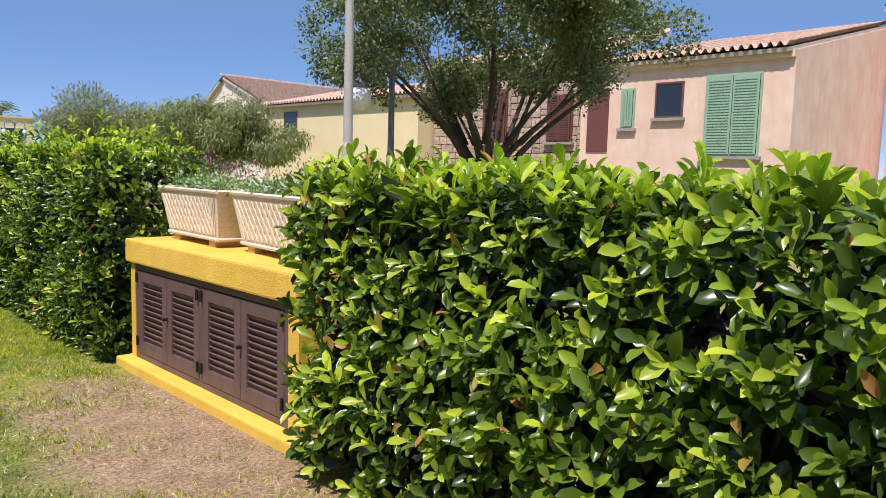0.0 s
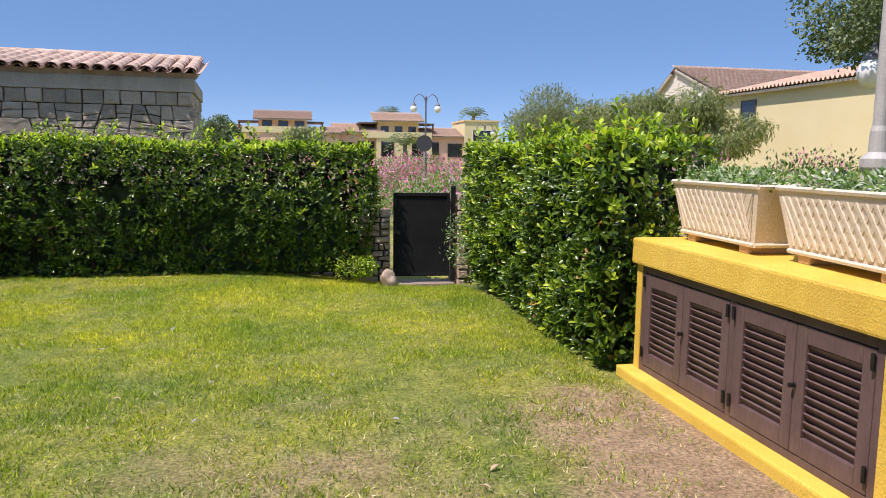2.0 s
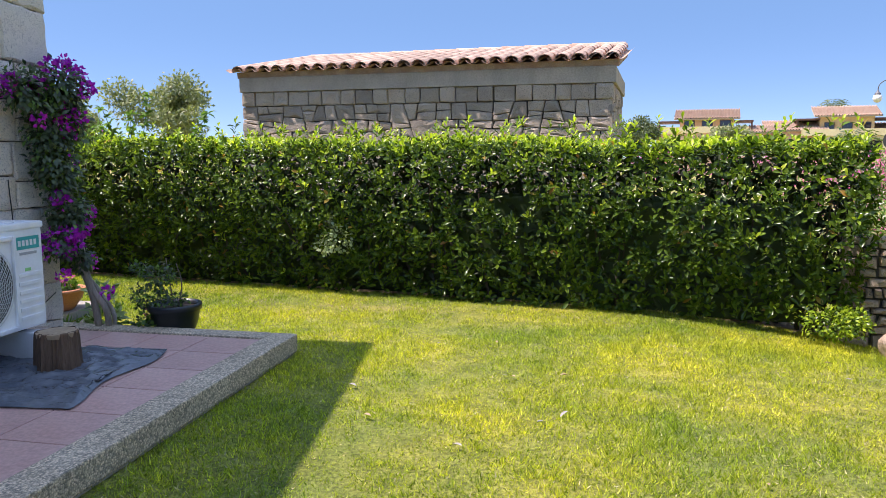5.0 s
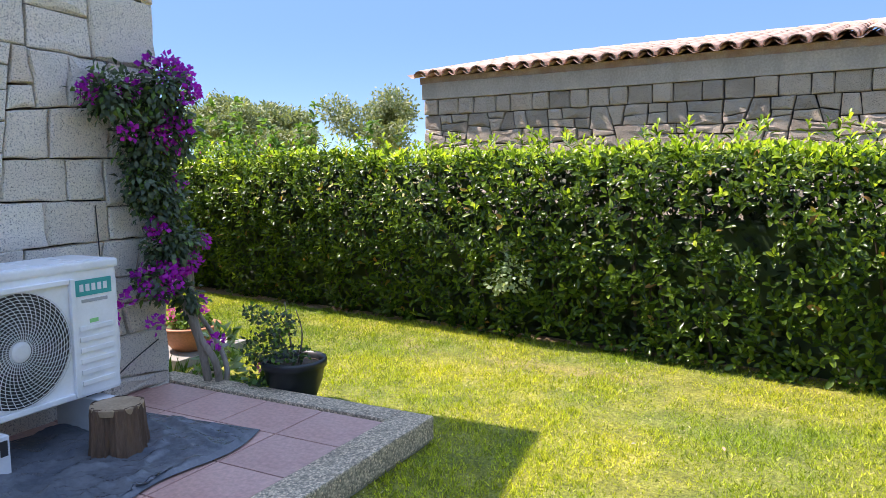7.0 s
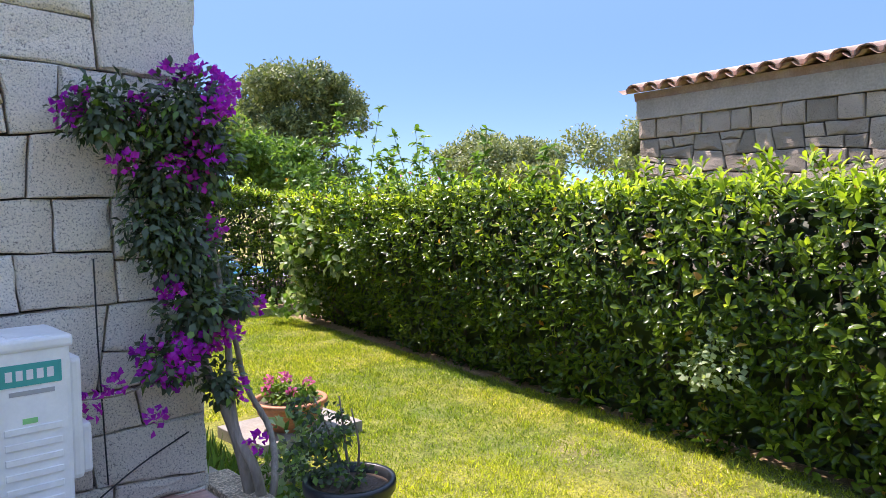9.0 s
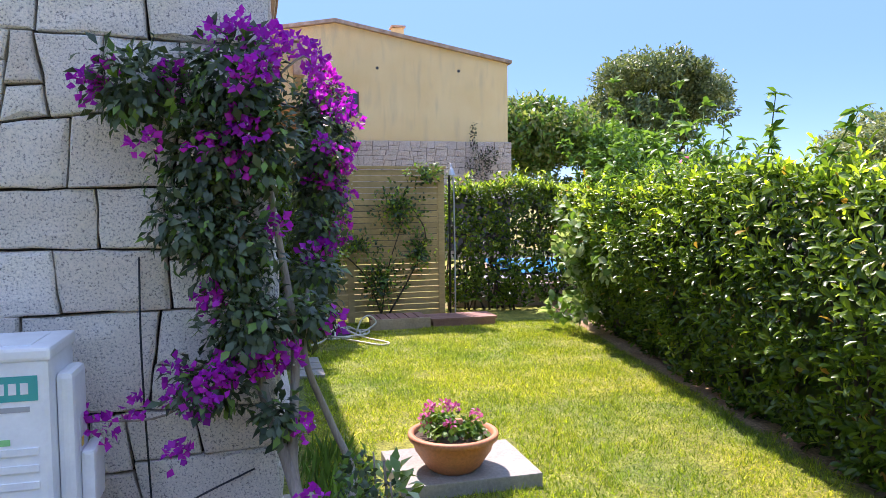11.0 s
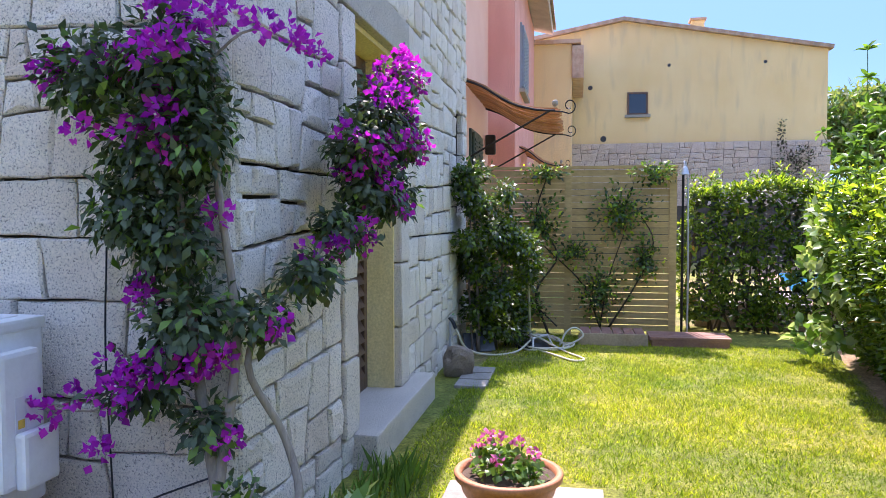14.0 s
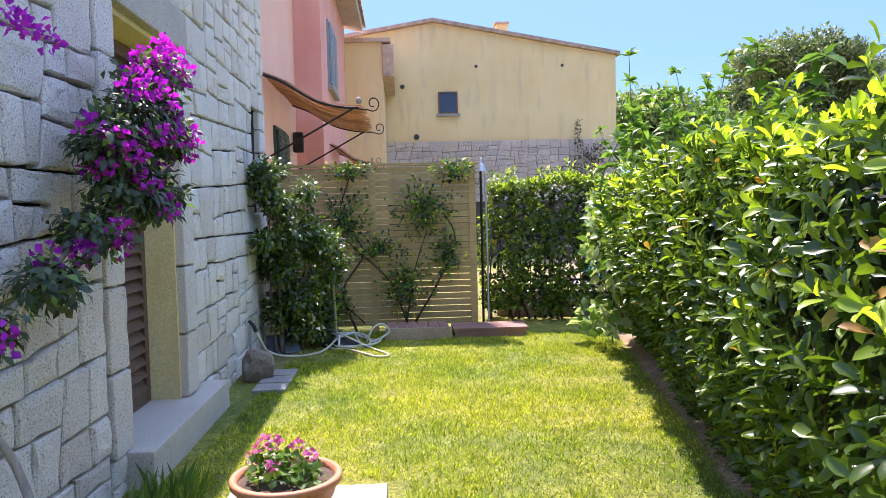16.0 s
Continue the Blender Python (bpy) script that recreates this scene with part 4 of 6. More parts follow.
part("grille_frame", boxes((AD, AD + .022, FY - FR - .03, FY - FR - .005, FZ - FR - .03, FZ + FR + .03), (AD, AD + .022, FY + FR + .005, FY + FR + .03, FZ - FR - .03, FZ + FR + .03), (AD, AD + .022, FY - FR, FY + FR, FZ + FR + .005, FZ + FR + .03), (AD, AD + .022, FY - FR, FY + FR, FZ - FR - .03, FZ - FR - .005), bevel=.004), M_WHITE, ac)
for i in range(6):
    part("pressed_rib", boxes((AD, AD + .005, .63, .82, .06 + i * .055, .085 + i * .055), bevel=.002), M_WHITE, ac)
part("sticker", boxes((AD, AD + .003, .615, .825, .51, .59)), M_TEAL, ac, "teal brand sticker")
for i in range(5):
    part("sticker_bar", boxes((AD + .003, AD + .0045, .64 + i * .034, .662 + i * .034, .532, .568)), M_WHITEP, ac, "white mark")
part("sticker_oval", boxes((AD, AD + .002, .65, .80, .475, .492), bevel=.0008), M_GREY, ac, "small dark oval mark")
part("ink_note", boxes((AD, AD + .0015, .69, .74, .37, .39)), M_GREENINK, ac, "green pen note")
# service cover on the end, pipe box, warning label
part("valve_cover", boxes((.08, .27, AW, AW + .055, .10, .58), bevel=.02), M_WHITE, ac)
part("pipe_cover", boxes((.05, .22, AW + .055, AW + .10, .10, .30), bevel=.015), M_WHITE, ac)
part("warning_label", boxes((.16, .21, AW + .055, AW + .057, .30, .42)), M_WHITEP, ac, "white warning label")
part("warning_sign", boxes((.17, .2, AW + .057, AW + .0585, .31, .34)), M_YELLOW, ac, "yellow warning triangle")
for y in (.10, .70):
    part("foot", boxes((.02, .40, y, y + .1, -.22, -.03), bevel=.006), M_WHITEP, ac, "white plastic floor bracket")
    part("rubber_pad", boxes((.12, .24, y + .02, y + .08, -.03, .0)), M_BLACK, ac)
    # flat near-black plates on the solid foot paint the shade of its hollows
    part("bracket_hollow", boxes((.398, .402, y + .012, y + .046, -.12, -.05), (.398, .402, y + .054, y + .088, -.12, -.05)), M_FAN, ac)

# ---- on the terrace ----
stump = thing("tree_stump", pose(-4.16, 6.60, TZ + .004), "short sawn log with rough brown bark", "log")
r = random.Random(4)
bm = bmesh.new()
rings = []
groove = [.13 + .012 * math.sin(i * .55) + r.uniform(-.013, .006) for i in range(64)]
for z, k in ((0, 1.07), (.04, 1.03), (.09, 1.0), (.15, .97), (.2, .95), (.228, .92), (.234, .86)):
    rings.append([bm.verts.new(((groove[i] + r.uniform(-.003, .003)) * k * math.cos(i * math.pi / 32), (groove[i] + r.uniform(-.003, .003)) * k * math.sin(i * math.pi / 32), z + r.uniform(-.004, .004) * (0 < z < .22))) for i in range(64)])
for a, b in zip(rings, rings[1:]):
    for i in range(64):
        bm.faces.new((a[i], a[(i + 1) % 64], b[(i + 1) % 64], b[i]))
part("bark", bm, M_STUMP, stump)
part("cut_face", lathe([(.0, .236), (.10, .234), (.121, .229), (.118, .2)], 32), M_CUT, stump, "pale sawn face")

tarp = thing("tarp", HM @ pose(.72, -1.0, TZ + .004, 0, 0, 4), "crumpled dark grey plastic sheet lying on the tiles", "sheet")
tx, ty = np.meshgrid(np.linspace(-.6, .46, 70), np.linspace(-.7, .5, 80), indexing="ij")
tz = np.array([[.005 + .026 * max(0, noise.noise((a * 4, b * 6, 1))) + .03 * (1 - min(1, 5 * abs(noise.noise((a * 5 + b * 3, b * 7, 4))))) * .5 + .018 * abs(noise.noise((a * 14, b * 22, 8))) for a, b in zip(ra, rb)] for ra, rb in zip(tx, ty)])
edge = np.minimum.reduce([tx + .6, .46 - tx, ty + .7, .5 - ty])
tz = np.where(edge < .02, .004, tz)
tx2 = tx + .04 * np.sin(ty * 7) * (np.abs(tx) > .4)
nxx, nyy = tx.shape
ii, jj = np.meshgrid(np.arange(nxx - 1), np.arange(nyy - 1), indexing="ij")
q = (ii * nyy + jj).ravel()
ts = raw_mesh("sheet", np.stack([tx2, ty, tz], -1).reshape(-1, 3), np.stack([q, q + nyy, q + nyy + 1, q + 1], -1), [M_TARP], smooth=True)
ts.parent = tarp


def pot_round(name, m, R, Hh, mat, label):
    p = thing(name, m, label, "flower pot")
    part("bowl", lathe([(R * .5, 0), (R * .62, Hh * .12), (R * .86, Hh * .55), (R * .93, Hh * .82), (R, Hh * .84), (R * 1.02, Hh * .95), (R, Hh), (R * .9, Hh), (R * .88, Hh * .84)], 40), mat, p, smooth=True)
    part("soil", lathe([(0, Hh * .90), (R * .5, Hh * .89), (R * .9, Hh * .86)], 24), M_SOIL, p)
    return p


POT = pose(-5.93, 8.19, .075)
pot_round("terracotta_pot", POT, .24, .20, M_TERRA, "wide terracotta bowl with pink geraniums on a slab")
ger = shrub("geranium", POT @ pose(0, 0, .19), [(0, .0, .03, .15, .15, .05), (-.03, -.08, .05, .09, .08, .05), (.04, .1, .02, .08, .08, .04)], 360, .042, [M_WILDLEAF, M_LEAF], "bushy geranium with clusters of pink flowers", "plant", seed=31, share=[.7, .3], width=.9)


def flower_heads(parent, name, centres, radius, per, size, mat, seed, label=""):
    r = np.random.default_rng(seed)
    for c in centres:
        d = unit(r.normal(0, 1, (per, 3)) + np.array([0, 0, .25]))
        o = leaf_mesh(name, np.asarray(c) + d * radius * r.uniform(.4, 1, (per, 1)), d + r.normal(0, .5, (per, 3)), d, size * r.uniform(.7, 1.2, per), size * .9, [mat], None, BRACT)
        o.parent = parent
        o["kind"] = "stuff"
        if label:
            o["label"] = label


flower_heads(ger, "flower_head", [(-.05, -.12, .13), (.02, -.05, .15), (-.1, .02, .10), (.03, .12, .10), (.1, -.02, .07), (-.02, -.15, .08)], .03, 26, .024, M_GERANIUM, 3, "pink flower cluster")
pad = tagged(part("concrete_pad", boxes((-.29, .29, -.38, .38, -.05, .075), bevel=.006), M_PAD, m=HM @ pose(-.83, .98, 0)), "square pale concrete slab set in the lawn", "slab")

BP = pose(-4.34, 7.87, 0)
pot_round("black_pot", BP, .205, .31, M_BLACK, "black plastic nursery pot with a small rose")
shrub("rose_bush", BP @ pose(0, 0, .27), [(-.14, -.13, .10, .15, .14, .1), (-.05, -.08, .26, .12, .12, .1), (-.22, -.12, .32, .1, .06, .05), (.04, -.03, .08, .1, .1, .05)], 760, .035, [M_BOUGLEAF, M_WILDLEAF], "small rose bush with dark leaves", "plant",
      stems=[([(0, 0, 0), (-.03, 0, .15), (-.05, -.02, .4)], .008, .004), ([(0, 0, 0), (-.1, -.04, .2), (-.25, -.06, .36)], .007, .003), ([(.02, .02, 0), (.06, .02, .2), (.03, 0, .36)], .007, .003)], seed=33, share=[.6, .4], width=.7)
phl = shrub("flowering_plant", HM @ pose(.62, .22, .0), [(0, 0, .12, .2, .12, .1)], 330, .045, [M_WILDLEAF, M_BOUGLEAF], "low geranium beside the terrace edge", "plant", seed=35, share=[.6, .4], width=.8)
flower_heads(phl, "flower_head", [(-.04, .02, .24), (.1, 0, .2)], .04, 26, .028, M_GERANIUM, 5, "pink flower cluster")

# ---- bougainvillea ----
A_CL = [(.16, -.46, 1.92, .14, .2, .15), (.2, -.14, 1.95, .17, .2, .17), (.16, -.22, 1.68, .15, .23, .24), (.16, -.16, 1.36, .14, .18, .22), (.2, -.3, 1.42, .12, .16, .16), (.17, -.1, 1.06, .13, .18, .18), (.2, -.24, .84, .12, .18, .11), (.2, -.01, .7, .1, .1, .1), (.18, -.03, 1.72, .13, .13, .2)]
B_CL = [(.06, .13, 1.06, .16, .1, .1), (-1.2, .29, 2.08, .16, .15, .14), (-.95, .28, 1.86, .24, .17, .18), (-1.25, .32, 1.82, .14, .13, .16), (-.72, .24, 1.72, .2, .14, .14), (-.85, .25, 1.56, .24, .15, .14), (-.6, .22, 1.36, .2, .14, .12), (-.3, .18, 1.18, .2, .12, .1), (-1.1, .3, 1.52, .2, .14, .14)]
boug = shrub("bougainvillea", HM, A_CL + B_CL, 9600, .056, [M_BOUGLEAF, M_WILDLEAF], "tall bougainvillea with magenta bracts climbing the stone corner", "climbing plant",
             stems=[([(.22, .14, 0), (.22, .04, .45), (.12, -.1, .95), (.14, -.14, 1.5), (.14, -.3, 1.95)], .03, .010), ([(.28, .16, 0), (.3, .1, .28), (.22, .04, .5), (.12, .06, 1.0), (.1, -.02, 1.6), (.14, 0, 2.1)], .028, .009),
                    ([(.28, .16, 0), (.3, .2, .22), (.12, .28, .4), (.04, .2, .62), (.12, .1, .9), (-.1, .13, 1.1), (-.5, .17, 1.3), (-1.0, .2, 1.6), (-1.25, .24, 2.05)], .02, .006), ([(.18, -.2, .9), (.2, -.4, .74), (.22, -.66, .74)], .006, .003), ([(.16, -.05, 1.9), (.08, .12, 2.06), (-.32, .2, 2.05)], .006, .003)],
             seed=41, share=[.85, .15], width=.5, droop=.9, skin=.3, bark=M_VINE)
r = np.random.default_rng(44)
cen = []
pA, dA = clump_leaves(r, A_CL, 120, .95)
for p_, d_ in zip(pA, dA):
    if d_[0] > -.2 and (p_[2] > 1.9 or p_[2] < .95 or r.random() < .12):
        cen.append(p_)
pB, dB = clump_leaves(r, B_CL, 90, .95)
cen += [p_ for p_, d_ in zip(pB, dB) if d_[1] > -.3 and (p_[2] > 1.72 or r.random() < .5)]
cen += [np.array(c) for c in ((.16, -.63, 1.90), (.16, -.57, 1.96), (.22, -.7, .74), (.24, -.6, .72), (.24, -.5, .78), (.3, -.36, .62), (.32, .1, .42), (-1.3, .36, 2.2), (-1.2, .34, 2.22), (.14, .0, 2.12), (.16, -.2, 2.11), (.16, .08, 2.08), (.05, .14, 2.08), (-.08, .18, 2.09), (-.2, .2, 2.08), (-.32, .2, 2.05))]
flower_heads(boug, "bract_spray", cen, .048, 24, .036, M_BRACT, 46, "magenta bracts")
tiny = np.concatenate([np.asarray(c) + unit(r.normal(0, 1, (5, 3))) * r.uniform(.03, .06, (5, 1)) for c in cen])
tf = leaf_mesh("tiny_blossom", tiny, r.normal(0, 1, tiny.shape), r.normal(0, 1, tiny.shape), .010, .010, [M_WHITEPET], None, LEAF_FLAT)
tf.parent, tf["kind"] = boug, "stuff"
shrub("wild_plant", HM @ pose(.12, .34, 0), [(0, 0, .16, .16, .14, .14), (-.1, .12, .3, .1, .1, .12)], 150, .09, [M_PALE, M_WILDLEAF], "pale green weed at the wall foot", "plant", seed=48, share=[.6, .4], width=.45)
gr = np.random.default_rng(50)
n = 320
u = gr.random(n)
tufts = leaf_mesh("tall_grass", np.stack([-5.1 - u * 1.3, 7.5 + gr.random(n) * .34 - u * .24, np.zeros(n)], 1), np.stack([gr.normal(0, .3, n), gr.normal(.1, .3, n), np.ones(n)], 1), gr.normal(0, 1, (n, 3)), gr.uniform(.06, .22, n), .005, [M_WILDLEAF], None, LEAF_FLAT)
tagged(tufts, "uncut grass tufts along the wall foot", "grass", kind="stuff")
rk = bmesh.new()
bmesh.ops.create_icosphere(rk, subdivisions=3, radius=.12)
for v in rk.verts:
    v.co *= 1 + .3 * noise.noise(v.co * 7)
    v.co.z *= .55
part("wall_rock", rk, M_RUBBLE, m=HM @ pose(-.2, .5, .03))
tagged(bpy.data.objects["wall_rock"], "reddish stone lying at the lawn edge", "stone")

# wires on the wall
for pts in ([(.03, -.5, 1.3), (.05, -.5, .9), (.05, -.48, .3)], [(.03, -.1, .45), (.05, -.35, .35), (.05, -.6, .2)]):
    w = part("wire", tube(smooth_path(pts, 4), .004, 5), M_BLACK, m=HM)
    tagged(w, "thin dark wire hanging on the granite wall", "wire")

# ---- far end of the garden ----
slat = bmesh.new()
box(slat, .0, .018, 0, 1.46, 0, .068)
sl0 = None
for pnl, y0 in enumerate((-.38, .96 + .2)):
    wid = 1.46 if pnl == 0 else 1.13
    for i in range(25):
        if sl0 is None:
            sl0 = part("slat", slat, M_FENCE, fence, m=pose(.025, y0, .06 + i * .076))
            continue
        o = new("slat", sl0.data)
        o.parent, o.matrix_basis = fence, pose(.025 + (i % 2) * .003, y0, .06 + i * .076) @ Matrix.Diagonal((1, wid / 1.46, 1, 1))
shrub("climbing_rose", FM, [(.14, .85, 1.92, .1, .32, .12), (.14, .8, 1.3, .08, .34, .5), (.14, 1.72, 1.45, .12, .42, .36), (.14, 2.1, 1.9, .1, .3, .14), (.14, 1.5, .55, .1, .36, .42), (.14, .4, .6, .1, .34, .45), (.14, 2.0, .9, .1, .2, .35), (.14, 1.2, 1.0, .08, .3, .2), (.14, .6, .3, .1, .4, .2)], 4200, .062, [M_WILDLEAF, M_BOUGLEAF, M_YOUNG], "climbing rose trained over the slat screen", "climbing plant",
      stems=[([(.1, .9, 0), (.08, .75, .5), (.08, 1.0, .95), (.08, .75, 1.4), (.1, .9, 1.95)], .016, .007), ([(.1, 1.5, .1), (.08, 1.3, .6), (.08, .9, 1.0), (.08, .6, 1.3)], .012, .005), ([(.1, 1.6, .1), (.08, 1.9, .6), (.08, 2.1, 1.1), (.1, 1.9, 1.5)], .014, .005), ([(.1, 1.5, .1), (.1, 1.6, .7), (.1, 1.8, 1.3)], .010, .005), ([(.1, 1.0, .1), (.08, .4, .7), (.08, .3, 1.2)], .01, .004)], seed=52, share=[.45, .45, .1], width=.55, bark=M_DARKBARK, skin=.0)
rj = random.Random(77)
JAS = []
for jz, jy, jx in ((1.75, .05, .1), (1.5, .12, .0), (1.5, .3, -.3), (1.2, .05, .12), (1.15, .3, -.1), (1.1, .5, -.4), (.85, .1, 0), (.8, .4, -.25), (.55, .2, -.05), (.5, .45, -.35), (.25, .2, -.1), (.25, .45, -.4)):
    for _ in range(3):
        JAS.append((jx + rj.gauss(0, .12), jy + rj.gauss(0, .1), jz + rj.gauss(0, .1), rj.uniform(.14, .25), rj.uniform(.12, .22), rj.uniform(.11, .2)))
shrub("jasmine", HM @ pose(-5.0, .12, 0), JAS, 12000, .066, [M_LEAF, M_BOUGLEAF, M_WHITEPET], "glossy dark jasmine shrub in the corner by the screen", "shrub", stems=[([(0, .1, 0), (.05, .1, .6), (0, .05, 1.6)], .025, .01), ([(-.2, .25, 0), (-.25, .3, .6), (-.3, .35, 1.3)], .02, .008), ([(.05, .05, 0), (.1, .02, .8), (.1, .05, 1.8)], .014, .006)], seed=54, share=[.6, .375, .025], width=.5, droop=.5, skin=.3)
# timber step
deck = thing("timber_step", HM @ pose(-5.62, 1.25, 0), "low timber step of pale pallet and reddish boards", "step")
for i in range(6):
    part("board", boxes((-.42, .0, .02 + i * .118, .12 + i * .118, .11, .135), bevel=.004), M_DECK, deck)
part("front_board", boxes((0, .025, 0, .74, 0, .13), bevel=.004), M_PALLET, deck)
part("back_bearer", boxes((-.4, -.02, .05, .70, 0, .11)), M_PALLET, deck)
for i in range(4):
    part("board", boxes((-.42 + i * .11, -.32 + i * .11, .76, 1.6, .07, .105), bevel=.004), M_DECK, deck)
part("bearer", boxes((-.4, .0, .78, 1.58, 0, .07)), M_DECK, deck)
# shower post
shower = thing("garden_shower", HM @ pose(-6.25, 2.42, 0), "slim garden shower pole with round head", "shower")
part("pole", tube([(0, 0, 0), (0, 0, 1.95)], .015, 8), M_IRON, shower)
part("pipe", tube(smooth_path([(.03, .06, 0), (.03, .06, .8), (.03, .05, 1.7), (.02, .03, 1.98), (.06, 0, 2.03), (.1, 0, 1.98)], 4), .010, 8), M_GREY, shower, "white plastic pipe")
part("shower_head", lathe([(.012, .10), (.03, .07), (.055, .0), (.0, -.004)], 16), M_STEEL, shower, m=pose(.1, 0, 1.88))
# hose, its reel, tap, pole, rock, pavers
pts = [(-4.42, .03, .42), (-4.40, .10, .30), (-4.5, .18, .12), (-4.75, .38, .02), (-5.0, .62, .015), (-5.2, .75, .1), (-5.3, .72, .02), (-4.9, 1.0, .015), (-4.62, 1.2, .015), (-4.7, 1.3, .02), (-5.1, 1.1, .02), (-5.25, .85, .12), (-5.3, .75, .15)]
hose = thing("garden_hose", HM, "cream garden hose lying in loose loops on the lawn", "hose")
part("hose_run", tube(smooth_path(pts, 8), .011, 8), M_HOSE, hose, smooth=True)
loop = [(-5.55 + .45 * math.cos(a) * k, .85 + .42 * math.sin(a) * k, .015 + .012 * (i % 3)) for i, (a, k) in enumerate((j * .62, .75 + .28 * math.sin(j * 1.3)) for j in range(32))]
part("hose_coil", tube(smooth_path(loop, 5), .011, 7), M_HOSE, hose, smooth=True)
part("hose_loop", tube(smooth_path([(-5.4, 1.05, .02), (-5.45, 1.12, .16), (-5.5, 1.22, .2), (-5.5, 1.3, .12), (-5.45, 1.2, .05), (-5.4, 1.1, .02)], 6), .011, 7), M_HOSE, hose, smooth=True)
part("nozzle", tube([(-4.40, .02, .44), (-4.40, .06, .39), (-4.40, .085, .33)], .018, 8), M_BLACK, hose)
reel = thing("sprinkler_base", HM @ pose(-5.35, .78, 0), "black umbrella base foot with hose fittings", "base")
part("base_plate", lathe([(0, .0), (.2, .0), (.2, .03), (.12, .07), (.04, .09), (0, .09)], 20), M_BLACK, reel)
for k in range(3):
    part("arm", tube([(0, 0, .1), (.16 * math.cos(k * 2.1), .16 * math.sin(k * 2.1), .13), (.22 * math.cos(k * 2.1), .22 * math.sin(k * 2.1), .02)], .012, 6), M_WHITEP, reel)
part("pole", tube([(0, -.04, .08), (-.02, -.08, 1.25)], .013, 8), M_STEEL, reel, "brushed steel pole")
part("pole_grip", tube([(-.012, -.066, .75), (-.012, -.066, .9)], .017, 8), M_WHITEP, reel)
tap = thing("garden_tap", HM @ pose(-4.40, .03, 0), "brass garden tap on a rising pipe at the wall", "tap")
part("pipe", tube(smooth_path([(0, .0, .02), (0, .0, .38), (0, .03, .45)], 4), .012, 8), M_GREY, tap)
part("tap_body", tube([(0, .0, .45), (0, .05, .45), (0, .06, .41)], .014, 8), M_STEEL, tap)
part("tap_lever", boxes((-.03, .03, .02, .035, .465, .475), bevel=.003), M_GREENINK, tap)
rk = bmesh.new()
bmesh.ops.create_icosphere(rk, subdivisions=3, radius=.15)
for v in rk.verts:
    v.co *= 1 + .55 * noise.noise(v.co * 7) + .1 * noise.noise(v.co * 22)
    v.co.x = max(-.09, min(.11, v.co.x * .8)) + .25 * v.co.z
    v.co.y = max(-.12, min(.13, v.co.y))
    v.co.z = max(v.co.z, -.13)
rock = tagged(part("rock", rk, M_CLAYROCK, m=HM @ pose(-3.82, .2, .13, 0, 18, 20)), "grey-brown boulder leaning at the wall foot", "rock")
pav = thing("paving_stones", HM @ pose(-3.75, .37, 0), "three flat paving slabs set in the grass", "paving")
for i in range(3):
    part("slab", boxes((-.4 + i * .27, -.16 + i * .27, -.13, .13, -.02, .025), bevel=.005), M_PAVER, pav)
slate = tagged(part("slate_sheet", boxes((-.16, .16, -.01, .01, 0, .22), bevel=.003), M_TARP, m=HM @ pose(-5.0, .25, .0, -35, 0, 115)), "dark slate sheet leaning by the shrub", "sheet")

# wild shoots over the hedge
wild = thing("fig_sapling", pose(-10.6, 10.45, 0), "self-sown sapling with tall leafy shoots growing through the hedge", "sapling")
rw = np.random.default_rng(60)
LP, LW = [], []
for k in range(34):
    bx, by = rw.normal(.3, .6), rw.normal(.1, .3)
    top = rw.uniform(1.9, 2.95) if k < 14 else rw.uniform(1.75, 2.2)
    if k >= 12:
        bx += rw.uniform(0.2, 3.4)
        top = min(top, 2.35)
    pts = smooth_path([(bx, by, .9), (bx + rw.normal(0, .1), by + rw.normal(0, .1), 1.5), (bx + rw.normal(0, .22), by + rw.normal(-.05, .2), top)], 6)
    part("shoot", tube(pts, [.012 - .009 * i / 12 for i in range(13)], 5), M_WILDLEAF, wild)
    for q in pts[4:]:
        for _ in range(9):
            LP.append(q), LW.append(Vector((rw.normal(), rw.normal(), rw.normal(.2, .4))))
lv = leaf_mesh("foliage", np.array(LP), np.array(LW), np.tile((0, 0, 1.0), (len(LP), 1)) + rw.normal(0, .3, (len(LP), 3)), rw.uniform(.06, .13, len(LP)), rw.uniform(.035, .07, len(LP)), [M_WILDLEAF], None, LEAF_FULL)
lv.parent = wild
shrub("fig_shrub", pose(-10.35, 9.95, 0), [(0, 0, .95, .34, .24, .26), (.1, .1, .4, .25, .2, .25), (-.2, -.1, .25, .25, .2, .15), (.7, 0, 1.2, .5, .22, .3), (1.3, .1, 1.0, .4, .2, .3), (-.1, .1, 1.4, .4, .25, .25)], 900, .12, [M_PALE, M_WILDLEAF], "broad-leaved pale young shrub at the hedge foot", "shrub", seed=62, share=[.45, .55], width=.7, shape=LEAF_FULL)
shrub("climbing_rose", pose(-8.6, 10.35, 0), [(0, 0, 1.55, 1.9, .28, .25), (.6, .05, 1.7, 1.1, .25, .2), (-1.4, 0, 1.3, .6, .25, .5)], 2600, .055, [M_WILDLEAF, M_YOUNG, M_GERANIUM], "rambling rose tangled through the hedge top", "climbing plant", seed=63, share=[.7, .27, .03], width=.55)
shrub("silver_weed", pose(-4.05, 10.02, .62), [(0, 0, 0, .2, .06, .16), (-.12, 0, -.1, .14, .05, .08)], 260, .045, [M_PALE], "pale silvery weed growing out of the hedge", "plant", seed=64, width=.8)

